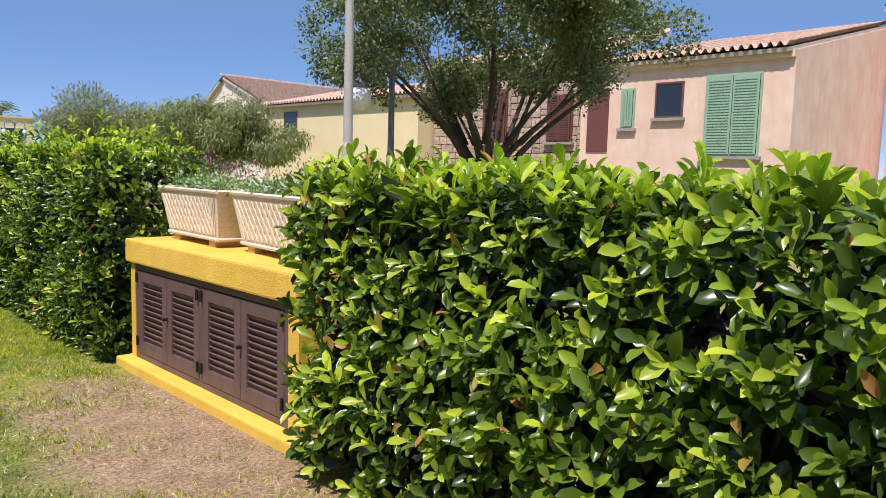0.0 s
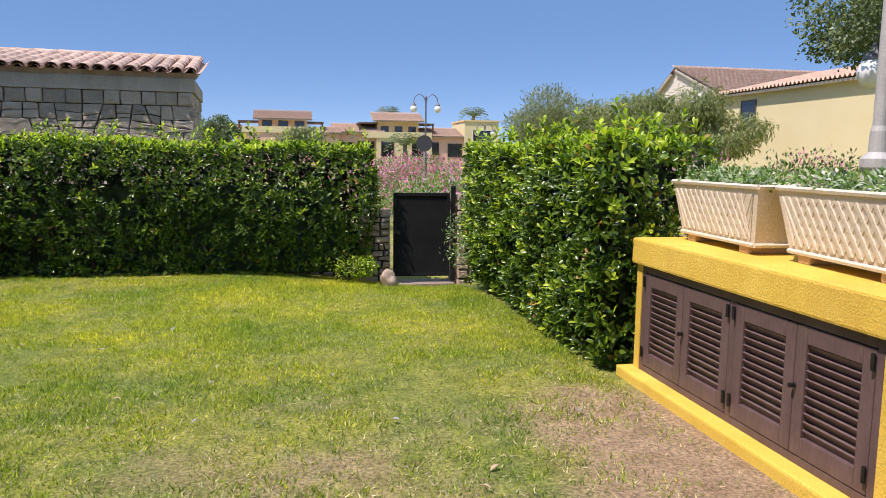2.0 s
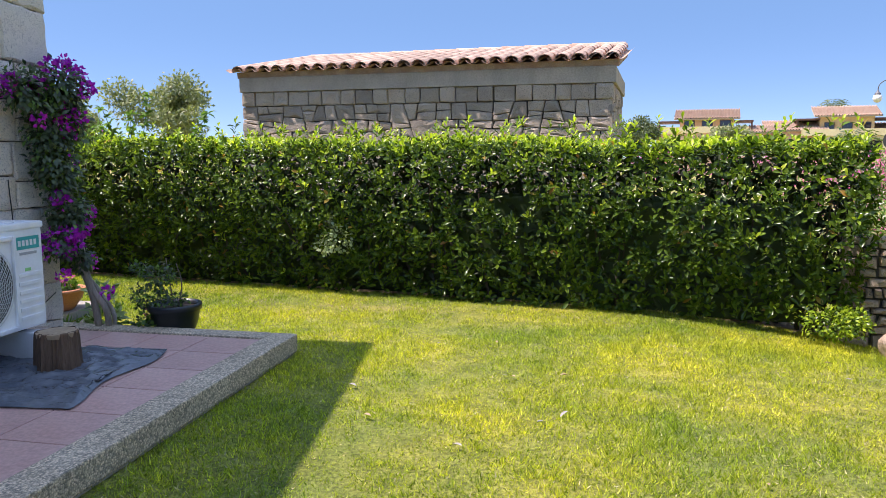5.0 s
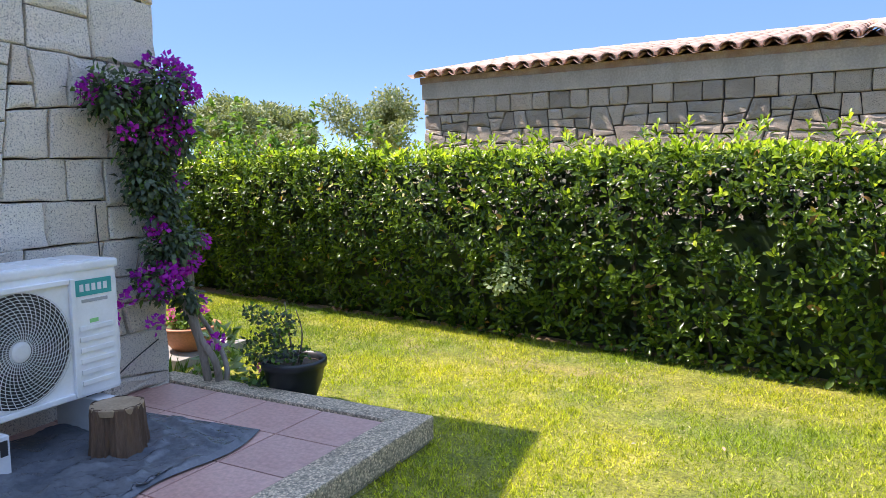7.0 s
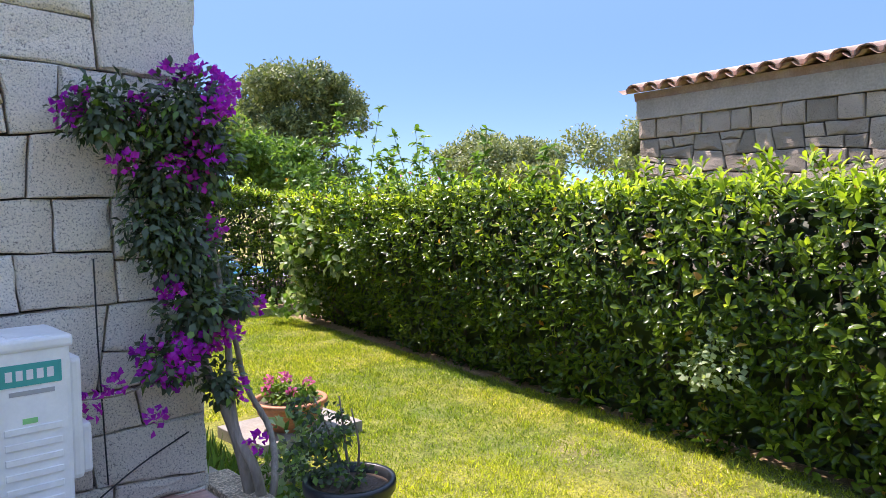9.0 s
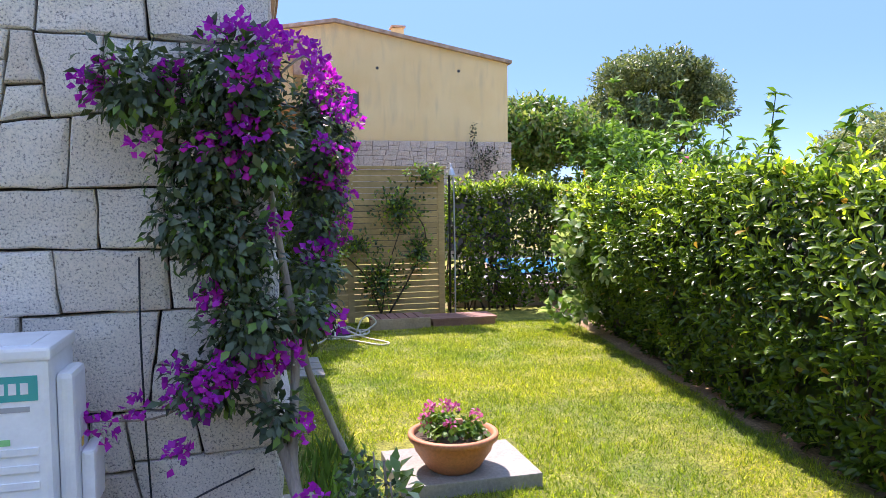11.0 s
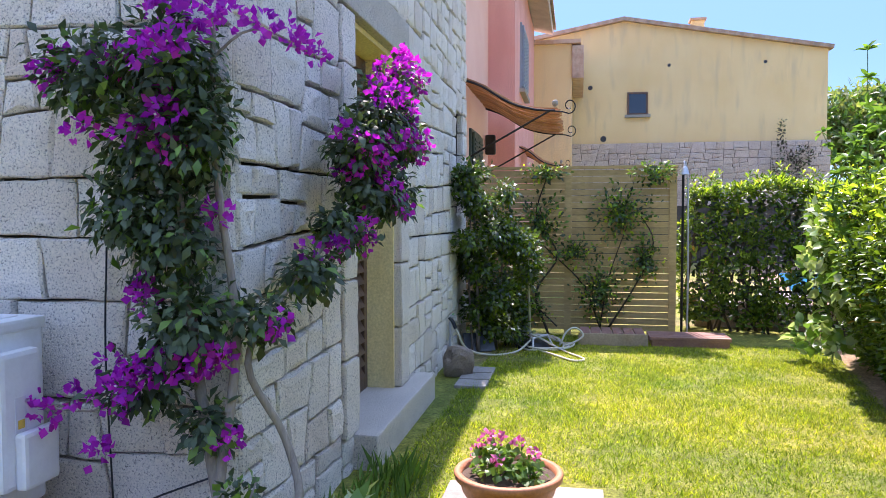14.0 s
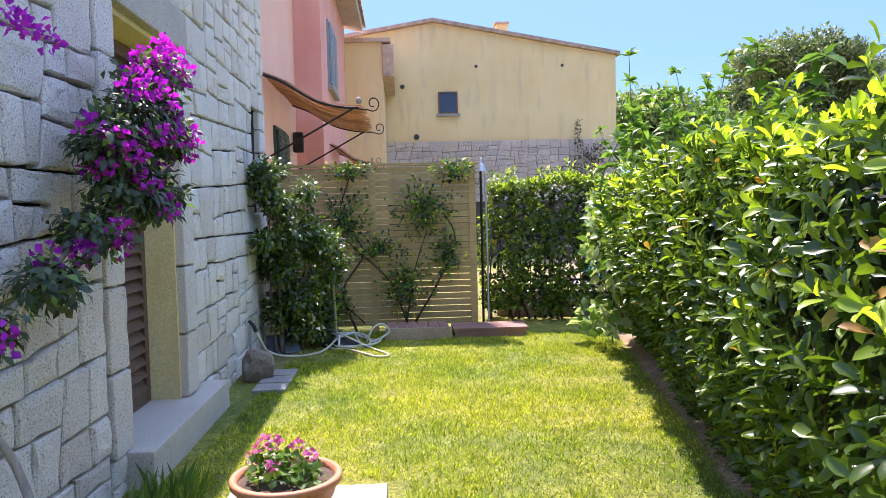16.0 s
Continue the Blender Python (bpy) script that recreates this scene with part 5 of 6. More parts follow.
# gate surroundings
pier = thing("stone_pier", pose(1.98, 10.3, -.2), "rubble stone gate pier of pinkish field stones", "pier")
part("core", boxes((.05, .5, -.1, .42, 0, 1.1)), M_JOINT, pier)
rp = random.Random(12)
pol = ashlar(0.0, .55, 0.0, 1.2, .24, .17, rp, 8.0)
stones(pier, pose(0, -.12, 0), pol, M_RUBBLE, rp, .06, .05, .008)
pol = ashlar(0.0, .5, 0.0, 1.2, .24, .17, rp, 8.0)
stones(pier, pose(0.03, .42, 0, 0, 0, -90), pol, M_RUBBLE, rp, .06, .05, .008)
pier2 = thing("stone_pier", pose(.72, 10.42, -.2), "rubble stone gate pier half hidden by the hedge", "pier")
part("core", boxes((.03, .4, -.05, .4, 0, .95)), M_JOINT, pier2)
stones(pier2, pose(0, -.06, 0), ashlar(0.0, .42, 0.0, 1.0, .22, .17, rp, 8.0), M_RUBBLE, rp, .06, .05, .008)
part("threshold", boxes((1.05, 1.95, 10.1, 10.5, -.2, -.16), bevel=.01), M_CLAYROCK)
tagged(bpy.data.objects["threshold"], "pale concrete gate threshold", "threshold", kind="structure")
shrub("low_shrub", pose(.62, 9.95, -.05), [(0, 0, .14, .3, .2, .14), (.15, 0, .16, .15, .15, .12)], 900, .045, [M_YOUNG, M_LEAF], "low round bright green shrub by the gate", "shrub", seed=66, share=[.5, .5])
bould = bmesh.new()
bmesh.ops.create_icosphere(bould, subdivisions=3, radius=.105)
for v in bould.verts:
    v.co *= 1 + .5 * noise.noise(v.co * 11)
    v.co.z *= 1.15
tagged(part("boulder", bould, M_RUBBLE, m=pose(1.05, 9.82, -.04), smooth=True), "small pinkish boulder beside the gate", "boulder")
shrub("silver_bush", pose(1.95, 9.3, 0), [(0, 0, .35, .35, .3, .18), (-.05, .2, .6, .25, .2, .2)], 700, .045, [M_PALE, M_WILDLEAF], "thin pale shrub spilling over the pier", "shrub", seed=67, share=[.45, .55])
rl = np.random.default_rng(70)
n = 34
dl = leaf_mesh("fallen_leaf", np.stack([rl.uniform(-2.5, 1.6, n), rl.uniform(3.2, 9, n), np.full(n, .03)], 1), np.stack([rl.normal(0, 1, n), rl.normal(0, 1, n), rl.normal(0, .15, n)], 1), np.tile((0, 0, 1.0), (n, 1)), rl.uniform(.03, .07, n), rl.uniform(.02, .035, n), [M_PAVER, M_CUT], rl.choice(2, n), LEAF_FULL)
tagged(dl, "dry fallen leaves scattered on the lawn", "leaf", kind="stuff")

# ---- stones, tiles (pieces of walls and floors) ----
rs = random.Random(21)
stones(house, pose(-.02, 0, 0, 0, 0, 90) @ pose(-3.2, 0, 0), ashlar(0.0, 3.2, -.05, H0 - .04, .54, .36, rs, 5.0), M_HOUSE_STONE, rs, .05, .03, .004)
JW = .24                      # width of the jamb stones
for x0, x1, z0, z1 in ((0.0, DOOR[0] - JW, -.05, H0 - .04), (DOOR[0] - JW, DOOR[1] + JW, DOOR[3] + .27, H0 - .04), (DOOR[0] - JW, DOOR[0], -.05, .2), (DOOR[1], DOOR[1] + JW, -.05, .2),
                       (DOOR[1] + JW, SLIT[0], -.05, H0 - .04), (SLIT[0], SLIT[1], SLIT[3], H0 - .04), (SLIT[0], SLIT[1], -.05, SLIT[2]), (SLIT[1], B_END, -.05, H0 - .04)):
    stones(house, pose(0, -.02, 0, 0, 0, 180), ashlar(x0, x1, z0, z1, .42, .33, rs, 5.0), M_HOUSE_STONE, rs, .05, .026, .007)


def rough_block(x0, x1, y0, y1, z0, z1, rough=.007, bevel=.014):
    """A squared stone block with knocked arrises and uneven faces."""
    bm = boxes((x0, x1, y0, y1, z0, z1), bevel=bevel)
    bmesh.ops.subdivide_edges(bm, edges=[e for e in bm.edges if e.calc_length() > .1], cuts=3, use_grid_fill=True)
    for v in bm.verts:
        v.co += Vector((noise.noise(v.co * 11), noise.noise(v.co * 11 + Vector((5, 0, 0))), noise.noise(v.co * 11 + Vector((0, 5, 0))))) * rough
    return bm


# jamb stones, turning into the doorway
for xx, sx in ((-DOOR[1], -1), (-DOOR[0], 1)):
    z = .2
    while z < DOOR[3] - .05:
        hh = min(rs.uniform(.3, .5), DOOR[3] - z)
        if DOOR[3] - z - hh < .15:
            hh = DOOR[3] - z
        a, b = sorted((xx - sx * .004, xx + sx * (JW - .008)))
        part("jamb_stone", rough_block(a, b, -.11, .014 + rs.uniform(0, .014), z + .006, z + hh - .006), M_HOUSE_STONE, house)
        z += hh
rs = random.Random(22)
ps = ashlar(0.0, SHL, .6, 2.29, .46, .26, rs, 9.0)
stones(shed, pose(0, .03, 0), ps, M_SHED_STONE, rs, .04, .022, .005)
x = 0.0
k = 0
while x < SHL - .1:
    w = rs.uniform(.2, .24) if k % 2 == 0 else rs.uniform(.26, .34)
    w = min(w, SHL - x)
    part("stone", stone_bm([(x, 2.29), (x + w, 2.29), (x + w, 2.5), (x, 2.5)], .05, .026 if k % 2 else .042, rs, .004), M_SHED_STONE, shed, m=pose(0, .03, 0))
    x += w
    k += 1
stones(shed, pose(SHL - .03, 0, 0, 0, 0, 90), ashlar(0.0, SHD, .5, 2.5, .5, .32, rs), M_SHED_STONE, rs, .04, .022, .007)


def barrel_tile(L, w0, w1, n=7, thick=.012):
    bm = bmesh.new()
    rows = []
    for y, w in ((0, w0), (L, w1)):
        for rad in (1.0, 1.0 - thick / (w / 2)):
            rows.append([bm.verts.new((-w / 2 * rad * math.cos(math.pi * i / (n - 1)), y, w / 2 * rad * math.sin(math.pi * i / (n - 1)) * .8)) for i in range(n)])
    o0, i0, o1, i1 = rows
    for a, b in ((o0, o1), (i1, i0), (i0, o0), (o1, i1)):
        for i in range(n - 1):
            bm.faces.new((a[i], a[i + 1], b[i + 1], b[i]))
    return bm


pitch = math.degrees(math.atan2(.42, SHD))
rf = pose(0, -.12, 2.77, pitch, 0, 0)
bm = boxes((-.05, SHL + .05, .1, SHD + .1, -.09, .0))
part("roof", bm, M_ROOF, shed, m=rf)
t0 = part("roof_tile", barrel_tile(.46, .2, .17), M_ROOF, shed, m=rf)
n_t = 26
stp = (SHL + .16) / n_t
first = True
for row in range(6):
    for i in range(n_t):
        jit = rs.uniform(-.006, .006)
        mm = rf @ pose(-.08 + (i + .5) * stp + jit, row * .40 + rs.uniform(-.012, .012), .02 + row * .006, 2.5, 0, rs.uniform(-1.5, 1.5))
        if first:
            t0.matrix_basis, first = mm, False
            continue
        o = new("roof_tile", t0.data)
        o.parent, o.matrix_basis = shed, mm
ch = part("channel_tiles", bmesh.new(), M_ROOF, shed)
bm = bmesh.new()
for i in range(n_t + 1):
    x = -.08 + i * stp
    a = [bm.verts.new((x - .08 + .16 * k / 6, -.02, .055 - .05 * math.sin(math.pi * k / 6))) for k in range(7)]
    b = [bm.verts.new((x - .08 + .16 * k / 6, SHD + .1, .055 - .05 * math.sin(math.pi * k / 6))) for k in range(7)]
    for k in range(6):
        bm.faces.new((a[k], a[k + 1], b[k + 1], b[k]))
bm.to_mesh(ch.data)
bm.free()
ch.matrix_basis = rf
ch["kind"] = "stuff"
rt0 = None
for i in range(14):
    mm = rf @ pose(.05 + i * (SHL - .1) / 14, SHD + .1, .05, 0, 0, -90)
    if rt0 is None:
        rt0 = part("ridge_tile", barrel_tile(.45, .24, .21), M_ROOF, shed, m=mm)
    else:
        o = new("ridge_tile", rt0.data)
        o.parent, o.matrix_basis = shed, mm

# terrace tiles and edge stones
tile = bmesh.new()
box(tile, .004, .396, .004, .396, -.03, 0, bevel=.003)
tt = None
for i in range(6):
    for j in range(16):
        x1 = -.2 - i * .4
        y1 = -.2 - j * .4
        if x1 - .4 < -2.35:
            continue
        mm = pose(x1 - .4, y1 - .4, TZ - .002)
        if tt is None:
            tt = part("floor_tile", tile, M_TERRACE, terrace, m=mm)
        else:
            o = new("floor_tile", tt.data)
            o.parent, o.matrix_basis = terrace, mm
part("edge_stone", boxes((-.2, 0, -6.5, 0, .02, TZ + .004), bevel=.012), M_KERB, terrace, "rough grey edge stone")
part("edge_stone", boxes((-2.0, -.2, -.17, 0, .02, TZ + .004), bevel=.012), M_KERB, terrace, "rough grey edge stone")

# ---- neighbouring houses ----


def wavy_roof(w, d, rise, pitch=.23):
    """A sheet of barrel tiles in rows, sloping up along y."""
    nx = max(2, int(w / pitch)) * 6 + 1
    ny = max(2, int(d / .38))
    xs = np.linspace(0, w, nx)
    V, F = [], []
    for r_ in range(ny):
        for e in (0, 1):
            y = d * (r_ + e * 1.04) / ny
            z = rise * y / d + (.028 if e == 0 else 0)
            zz = z + .075 * np.maximum(np.sin(2 * np.pi * xs / pitch), -.55)
            V.append(np.stack([xs, np.full(nx, y), zz], 1))
        b = 2 * r_ * nx
        i = np.arange(nx - 1)
        F.append(np.stack([b + i, b + i + 1, b + nx + i + 1, b + nx + i], 1))
        if r_:
            F.append(np.stack([b - nx + i, b - nx + i + 1, b + i + 1, b + i], 1))
    return np.concatenate(V), np.concatenate(F)


def roof_part(parent, m, w, d, rise, name="roof"):
    v, f = wavy_roof(w, d, rise)
    o = raw_mesh(name, v, f, [M_ROOF])
    o.parent, o.matrix_basis = parent, m
    part("roof_deck", boxes((0, w, .05, d, -.16, -.06)), M_CONCRETE, parent, m=m @ pose(0, 0, 0, math.degrees(math.atan2(rise, d)), 0, 0))
    return o


def window(parent, m, w, h, frame_mat, shutters=None, sill=True, pane=None):
    """A window with its lower left corner at the origin, facing -y."""
    o = part("window", boxes((-.05, 0, -.03, .02, -.05, h + .05), (w, w + .05, -.03, .02, -.05, h + .05), (0, w, -.03, .02, h, h + .05), (0, w, -.03, .02, -.05, 0)), frame_mat, parent, m=m)
    part("pane", boxes((0, w, -.012, .015, 0, h)), pane or M_PANE, o)
    if sill:
        part("sill", boxes((-.12, w + .12, -.1, .02, -.13, -.05)), M_PAD, o)
    if shutters:
        for i in range(2):
            part("shutter", boxes((i * w / 2 + .01, (i + 1) * w / 2 - .01, -.07, -.035, .0, h), bevel=.004), shutters, o)
            lou = bmesh.new()
            nn = int(h / .075)
            for k in range(nn):
                box(lou, i * w / 2 + .06, (i + 1) * w / 2 - .06, -.085, -.068, .06 + k * (h - .12) / nn, .06 + k * (h - .12) / nn + .035)
            part("louvres", lou, shutters, o)["kind"] = "stuff"
    return o


def gable(bm, w, d, h0, apex_x, hz, h1=None):
    """A block with a gable front towards -y."""
    h1 = h0 if h1 is None else h1
    pr = [(0, -.3), (w, -.3), (w, h1), (apex_x, hz), (0, h0)]
    a = [bm.verts.new((x, 0, z)) for x, z in pr]
    b = [bm.verts.new((x, d, z)) for x, z in pr]
    bm.faces.new(a)
    bm.faces.new(b[::-1])
    for i in range(5):
        j = (i + 1) % 5
        bm.faces.new((a[j], a[i], b[i], b[j]))
    return bm


# peach house with green shutters: its front looks towards -x
PH = pose(18.2, 12.6, 0, 0, 0, -90)
peach = thing("peach_house", PH, "peach rendered two-storey house with sage green shutters", "house")
bm = bmesh.new()
pr = [(0, -.3), (7.5, -.3), (7.5, 6.27), (0, 4.6)]
a = [bm.verts.new((0, y, z)) for y, z in pr]
b = [bm.verts.new((6.0, y, z)) for y, z in pr]
bm.faces.new(a)
bm.faces.new(b[::-1])
for i in range(4):
    bm.faces.new((a[(i + 1) % 4], a[i], b[i], b[(i + 1) % 4]))
bmesh.ops.recalc_face_normals(bm, faces=bm.faces)
part("wall", bm, M_PEACH, peach)
roof_part(peach, pose(-.1, -.3, 4.68), 6.05, 7.8, 1.73)
part("eave", boxes((-.1, 6.0, -.12, .02, 4.42, 4.6)), M_PEACH, peach)
window(peach, pose(12.6 - 8.72, -.01, 2.14), 1.34, 1.96, M_GREENSH, M_GREENSH)
window(peach, pose(12.6 - 10.15, -.01, 3.15), .72, .85, M_REDFR)
window(peach, pose(12.6 - 11.2, -.01, 2.9), .34, 1.0, M_GREENSH, M_GREENSH)
part("band", boxes((3.2, 5.5, -.02, .0, 1.3, 1.6)), M_PAD, peach)
part("door", boxes((.25, .95, -.04, .01, 2.2, 4.0), bevel=.01), M_REDFR, peach, "red brown louvred door")
for i in range(7):
    part("step", boxes((.1, 1.1, -1.9 + i * .27, 0, .55 + i * .17, .72 + i * .17)), M_RENDERRED, peach, "red brick step")
part("stair_wall", boxes((1.1, 1.3, -2.0, 0, -.2, 1.5)), M_PAD, peach)
# pink neighbour
pk = thing("pink_house", pose(25.5, 6.4, 0, 0, 0, -90), "pink rendered house with tiled eaves", "house")
part("wall", boxes((0, 7, 0, 7, -.3, 6.7)), M_PINK, pk)
roof_part(pk, pose(-.3, -.4, 6.78), 7.4, 4, .9)
window(pk, pose(.5, -.01, 3.4), .9, 1.3, M_WHITEP)

# stone house behind the oak, pale yellow house further along
st = thing("rubble_house", pose(19.3, 20.0, 0, 0, 0, -90), "rubble stone house with brown shutters behind a tree", "house")
part("wall", boxes((0, 7.4, .1, 6, -.3, 5.2)), M_JOINT, st)
rq = random.Random(31)
stones(st, pose(0, .06, 0), ashlar(0.0, 7.4, 1.2, 5.2, .7, .45, rq), M_RUBBLE, rq, .05, .03, .012)
roof_part(st, pose(-.2, -.3, 5.25), 7.8, 4.0, 1.2)
window(st, pose(2.6, -.03, 2.6), 1.0, 1.7, M_REDFR, M_REDFR)
window(st, pose(5.4, -.03, 2.6), .9, 1.4, M_REDFR, M_REDFR)
ye = thing("yellow_house", pose(18.6, 30.4, 0, 0, 0, -90), "pale yellow house with low tiled roof", "house")
part("wall", boxes((0, 10.3, 0, 6, -.3, 4.25)), M_YHOUSE, ye)
roof_part(ye, pose(-.3, -.35, 4.36), 10.8, 5.0, 1.1)
window(ye, pose(1.35, -.01, 3.1), .95, .85, M_WINBR)
ye2 = thing("gable_house", pose(18.8, 37.2, 0, 0, 0, -90), "white and pink gabled house with terracotta roof", "house")
part("wall", gable(bmesh.new(), 6.2, 9, 4.6, 2.2, 6.05, 4.5), M_CREAMWALL, ye2)
roof_part(ye2, pose(6.5, -.2, 4.45, 0, 0, 90), 9.4, 4.4, 1.7)
roof_part(ye2, pose(-.3, 9.2, 4.5, 0, 0, -90), 9.4, 2.6, 1.58)
window(ye2, pose(1.6, -.01, 3.95), .5, .7, M_WINBR)
acb = part("air_conditioner_box", boxes((4.3, 5.1, -.35, -.02, 4.0, 4.5), bevel=.02), M_WHITEP, ye2, "white wall air conditioner")

# ochre house beyond the screen
OH = HM @ pose(-20.3, 0, 0, 0, 0, 90)
och = thing("ochre_house", OH, "ochre rendered gabled house on a pink stone base", "house")
bm = bmesh.new()
pr = [(-4, -.3), (8.3, -.3), (8.3, 6.2), (2.6, 7.25), (-4, 6.1)]
a = [bm.verts.new((x, 0, z)) for x, z in pr]
b = [bm.verts.new((x, 9, z)) for x, z in pr]
bm.faces.new(a)
bm.faces.new(b[::-1])
for i in range(5):
    bm.faces.new((a[(i + 1) % 5], a[i], b[i], b[(i + 1) % 5]))
bmesh.ops.recalc_face_normals(bm, faces=bm.faces)
part("wall", bm, M_OCHRE, och)
part("stone_base", boxes((-4, 8.35, -.06, .0, -.3, 3.58)), M_JOINT, och)
rq = random.Random(33)
stones(och, pose(0, -.07, 0), ashlar(1.0, 8.4, 1.7, 3.6, .5, .3, rq, 7.0), M_PINK_STONE, rq, .03, .02, .004)
part("verge", boxes((0, 5.95, -.15, .25, -.02, .09)), M_ROOF, och, m=pose(2.55, 0, 7.28, 0, 10.4, 0))
part("verge", boxes((-6.7, 0, -.15, .25, -.02, .09)), M_ROOF, och, m=pose(2.6, 0, 7.28, 0, -9.9, 0))
window(och, pose(2.75, -.01, 4.5), .5, .58, M_WINBR)
for vx, vz, vr in ((3.9, 5.9, .05), (6.6, 5.9, .05), (2.0, 3.75, .09), (1.6, 5.3, .07)):
    part("vent", lathe([(0, .01), (vr, .01), (vr, 0)], 14), M_FAN, och, m=pose(vx, -.004, vz, 90, 0, 0))
chim = part("chimney", boxes((4.85, 5.25, 2.2, 2.6, 6.6, 7.75), bevel=.02), M_OCHRE, och)
part("chimney_cap", boxes((4.8, 5.3, 2.15, 2.65, 7.75, 7.82)), M_ROOF, chim)
part("dormer_roof", boxes((4.2, 5.6, 1.6, 3.2, 6.95, 7.05)), M_WINBR, och)
shrub("dry_creeper", OH @ pose(7.2, -.3, 1.8), [(0, 0, .8, .5, .15, .8), (.4, 0, 1.3, .4, .12, .3), (-.2, 0, 1.9, .1, .1, .6)], 700, .09, [M_DARKBARK, M_BOUGLEAF], "dark dry creeper on the stone base", "climbing plant", seed=80, share=[.6, .4])
yb = thing("yellow_wing", HM @ pose(-17, 0, 0, 0, 0, 90), "ochre rendered house wing with a tiled eave", "house")
part("wall", boxes((-4, 1.07, 0, 3.2, -.3, 5.95)), M_OCHRE, yb)
part("eave", boxes((1.07, 1.38, -.05, 3.2, 5.0, 5.85), bevel=.02), M_ROOF, yb, "stacked clay tile eave")
part("coping", boxes((-4.1, 1.3, -.1, 3.2, 5.9, 6.0)), M_ROOF, yb)
# pink terrace house
pt = thing("pink_terrace_house", HM @ pose(0, 0, 0), "pink rendered terraced house with blue-grey shutters", "house")
part("wall", boxes((-11.0, -6.6, -6, -.4, -.3, 6.4)), M_SALMON, pt)
part("wall", boxes((-17.0, -11.0, -6, .09, -.3, 6.3)), M_PINK, pt)
roof_part(pt, pose(-10.7, .65, 6.36, 0, 0, 180), 6.6, 4, 1.0)
part("eave_beam", boxes((-11.3, -11.0, -.4, .35, 5.9, 6.1)), M_WINBR, pt)
window(pt, HM.inverted() @ HM @ pose(-12.2, .1, 4.0, 0, 0, 180), 1.3, 1.2, M_BLUESH, M_BLUESH)
window(pt, pose(-8.6, -.39, 1.2, 0, 0, 180), 1.0, 1.5, M_DKGREEN, M_DKGREEN)
lant = part("wall_lantern", boxes((-10.5, -10.36, -.38, -.2, 2.5, 2.85), bevel=.03), M_IRON, pt)
# reed awnings on iron brackets


def awning(m, w, name="reed_awning"):
    aw = thing(name, m, "brown reed awning on scrolled black iron brackets", "awning")
    prof = smooth_path([(0, 0, .42), (0, .35, .30), (0, .8, .06), (0, 1.2, -.04), (0, 1.5, -.06)], 4)
    for x in (0, w):
        part("bracket", tube([Vector((x, p.y, p.z)) for p in prof], .018, 6), M_IRON, aw)
        part("strut", tube([(x, 0, -.75), (x, 1.42, -.06)], .016, 6), M_IRON, aw)
        sc = [(x, 1.5 + .22 + .09 * math.cos(t) * (1 - t / 9), .0 + .09 * math.sin(t) * (1 - t / 9)) for t in np.linspace(-1.6, 5.2, 16)]
        part("scroll", tube([(x, 1.48, -.07), (x, 1.62, -.08)] + sc, .010, 5), M_IRON, aw)
        ball = bmesh.new()
        bmesh.ops.create_icosphere(ball, subdivisions=2, radius=.05)
        part("finial", ball, M_PAD, aw, m=pose(x, 1.5, .04))
    rr_ = random.Random(5)
    reed = tube([Vector((0, p.y, p.z + .03)) for p in prof[::2]] + [Vector((0, 1.54, -.03))], .012, 5)
    first_ = None
    for k in range(int(w / .034)):
        mm = pose(k * .034, rr_.uniform(-.05, .05), rr_.uniform(-.006, .012), rr_.uniform(-1.5, 1.5), 0, rr_.uniform(-1.5, 1.5))
        if first_ is None:
            first_ = part("reed", reed, M_REED, aw, m=mm)
        else:
            o = new("reed", first_.data)
            o.parent, o.matrix_basis = aw, mm
    return aw


awning(HM @ pose(-10.6, -.4, 2.92) @ Matrix.Diagonal((1, .88, 1, 1)), 2.9)
awning(HM @ pose(-14.3, .09, 2.45) @ Matrix.Diagonal((1, .55, .8, 1)), 2.2)

# railing, low wall and pool behind the thin hedge
rail = thing("iron_railing", pose(-12.75, 8.7, 0), "dark iron garden railing on a low wall", "railing")
part("low_wall", boxes((-.12, .08, 0, 2.9, -.1, .32), bevel=.01), M_PINK_STONE, rail)
for zz in (.45, 1.05):
    part("rail", boxes((-.03, .0, 0, 2.9, zz, zz + .03)), M_IRON, rail)
for k in range(22):
    part("bar", tube([(-.015, .06 + k * .132, .3), (-.015, .06 + k * .132, 1.12)], .008, 5), M_IRON, rail)
pool = tagged(part("pool_water", boxes((-22, -17, 10.2, 12.5, -.02, .03)), M_POOL), "bright blue swimming pool behind the railing", "pool", kind="structure")
part("pool_rim", boxes((-17, -16.2, 9.6, 12.8, -.05, .06)), M_PAD)
tagged(bpy.data.objects["pool_rim"], "pale stone pool edge", "pool edge", kind="structure")

# ---- trees ----


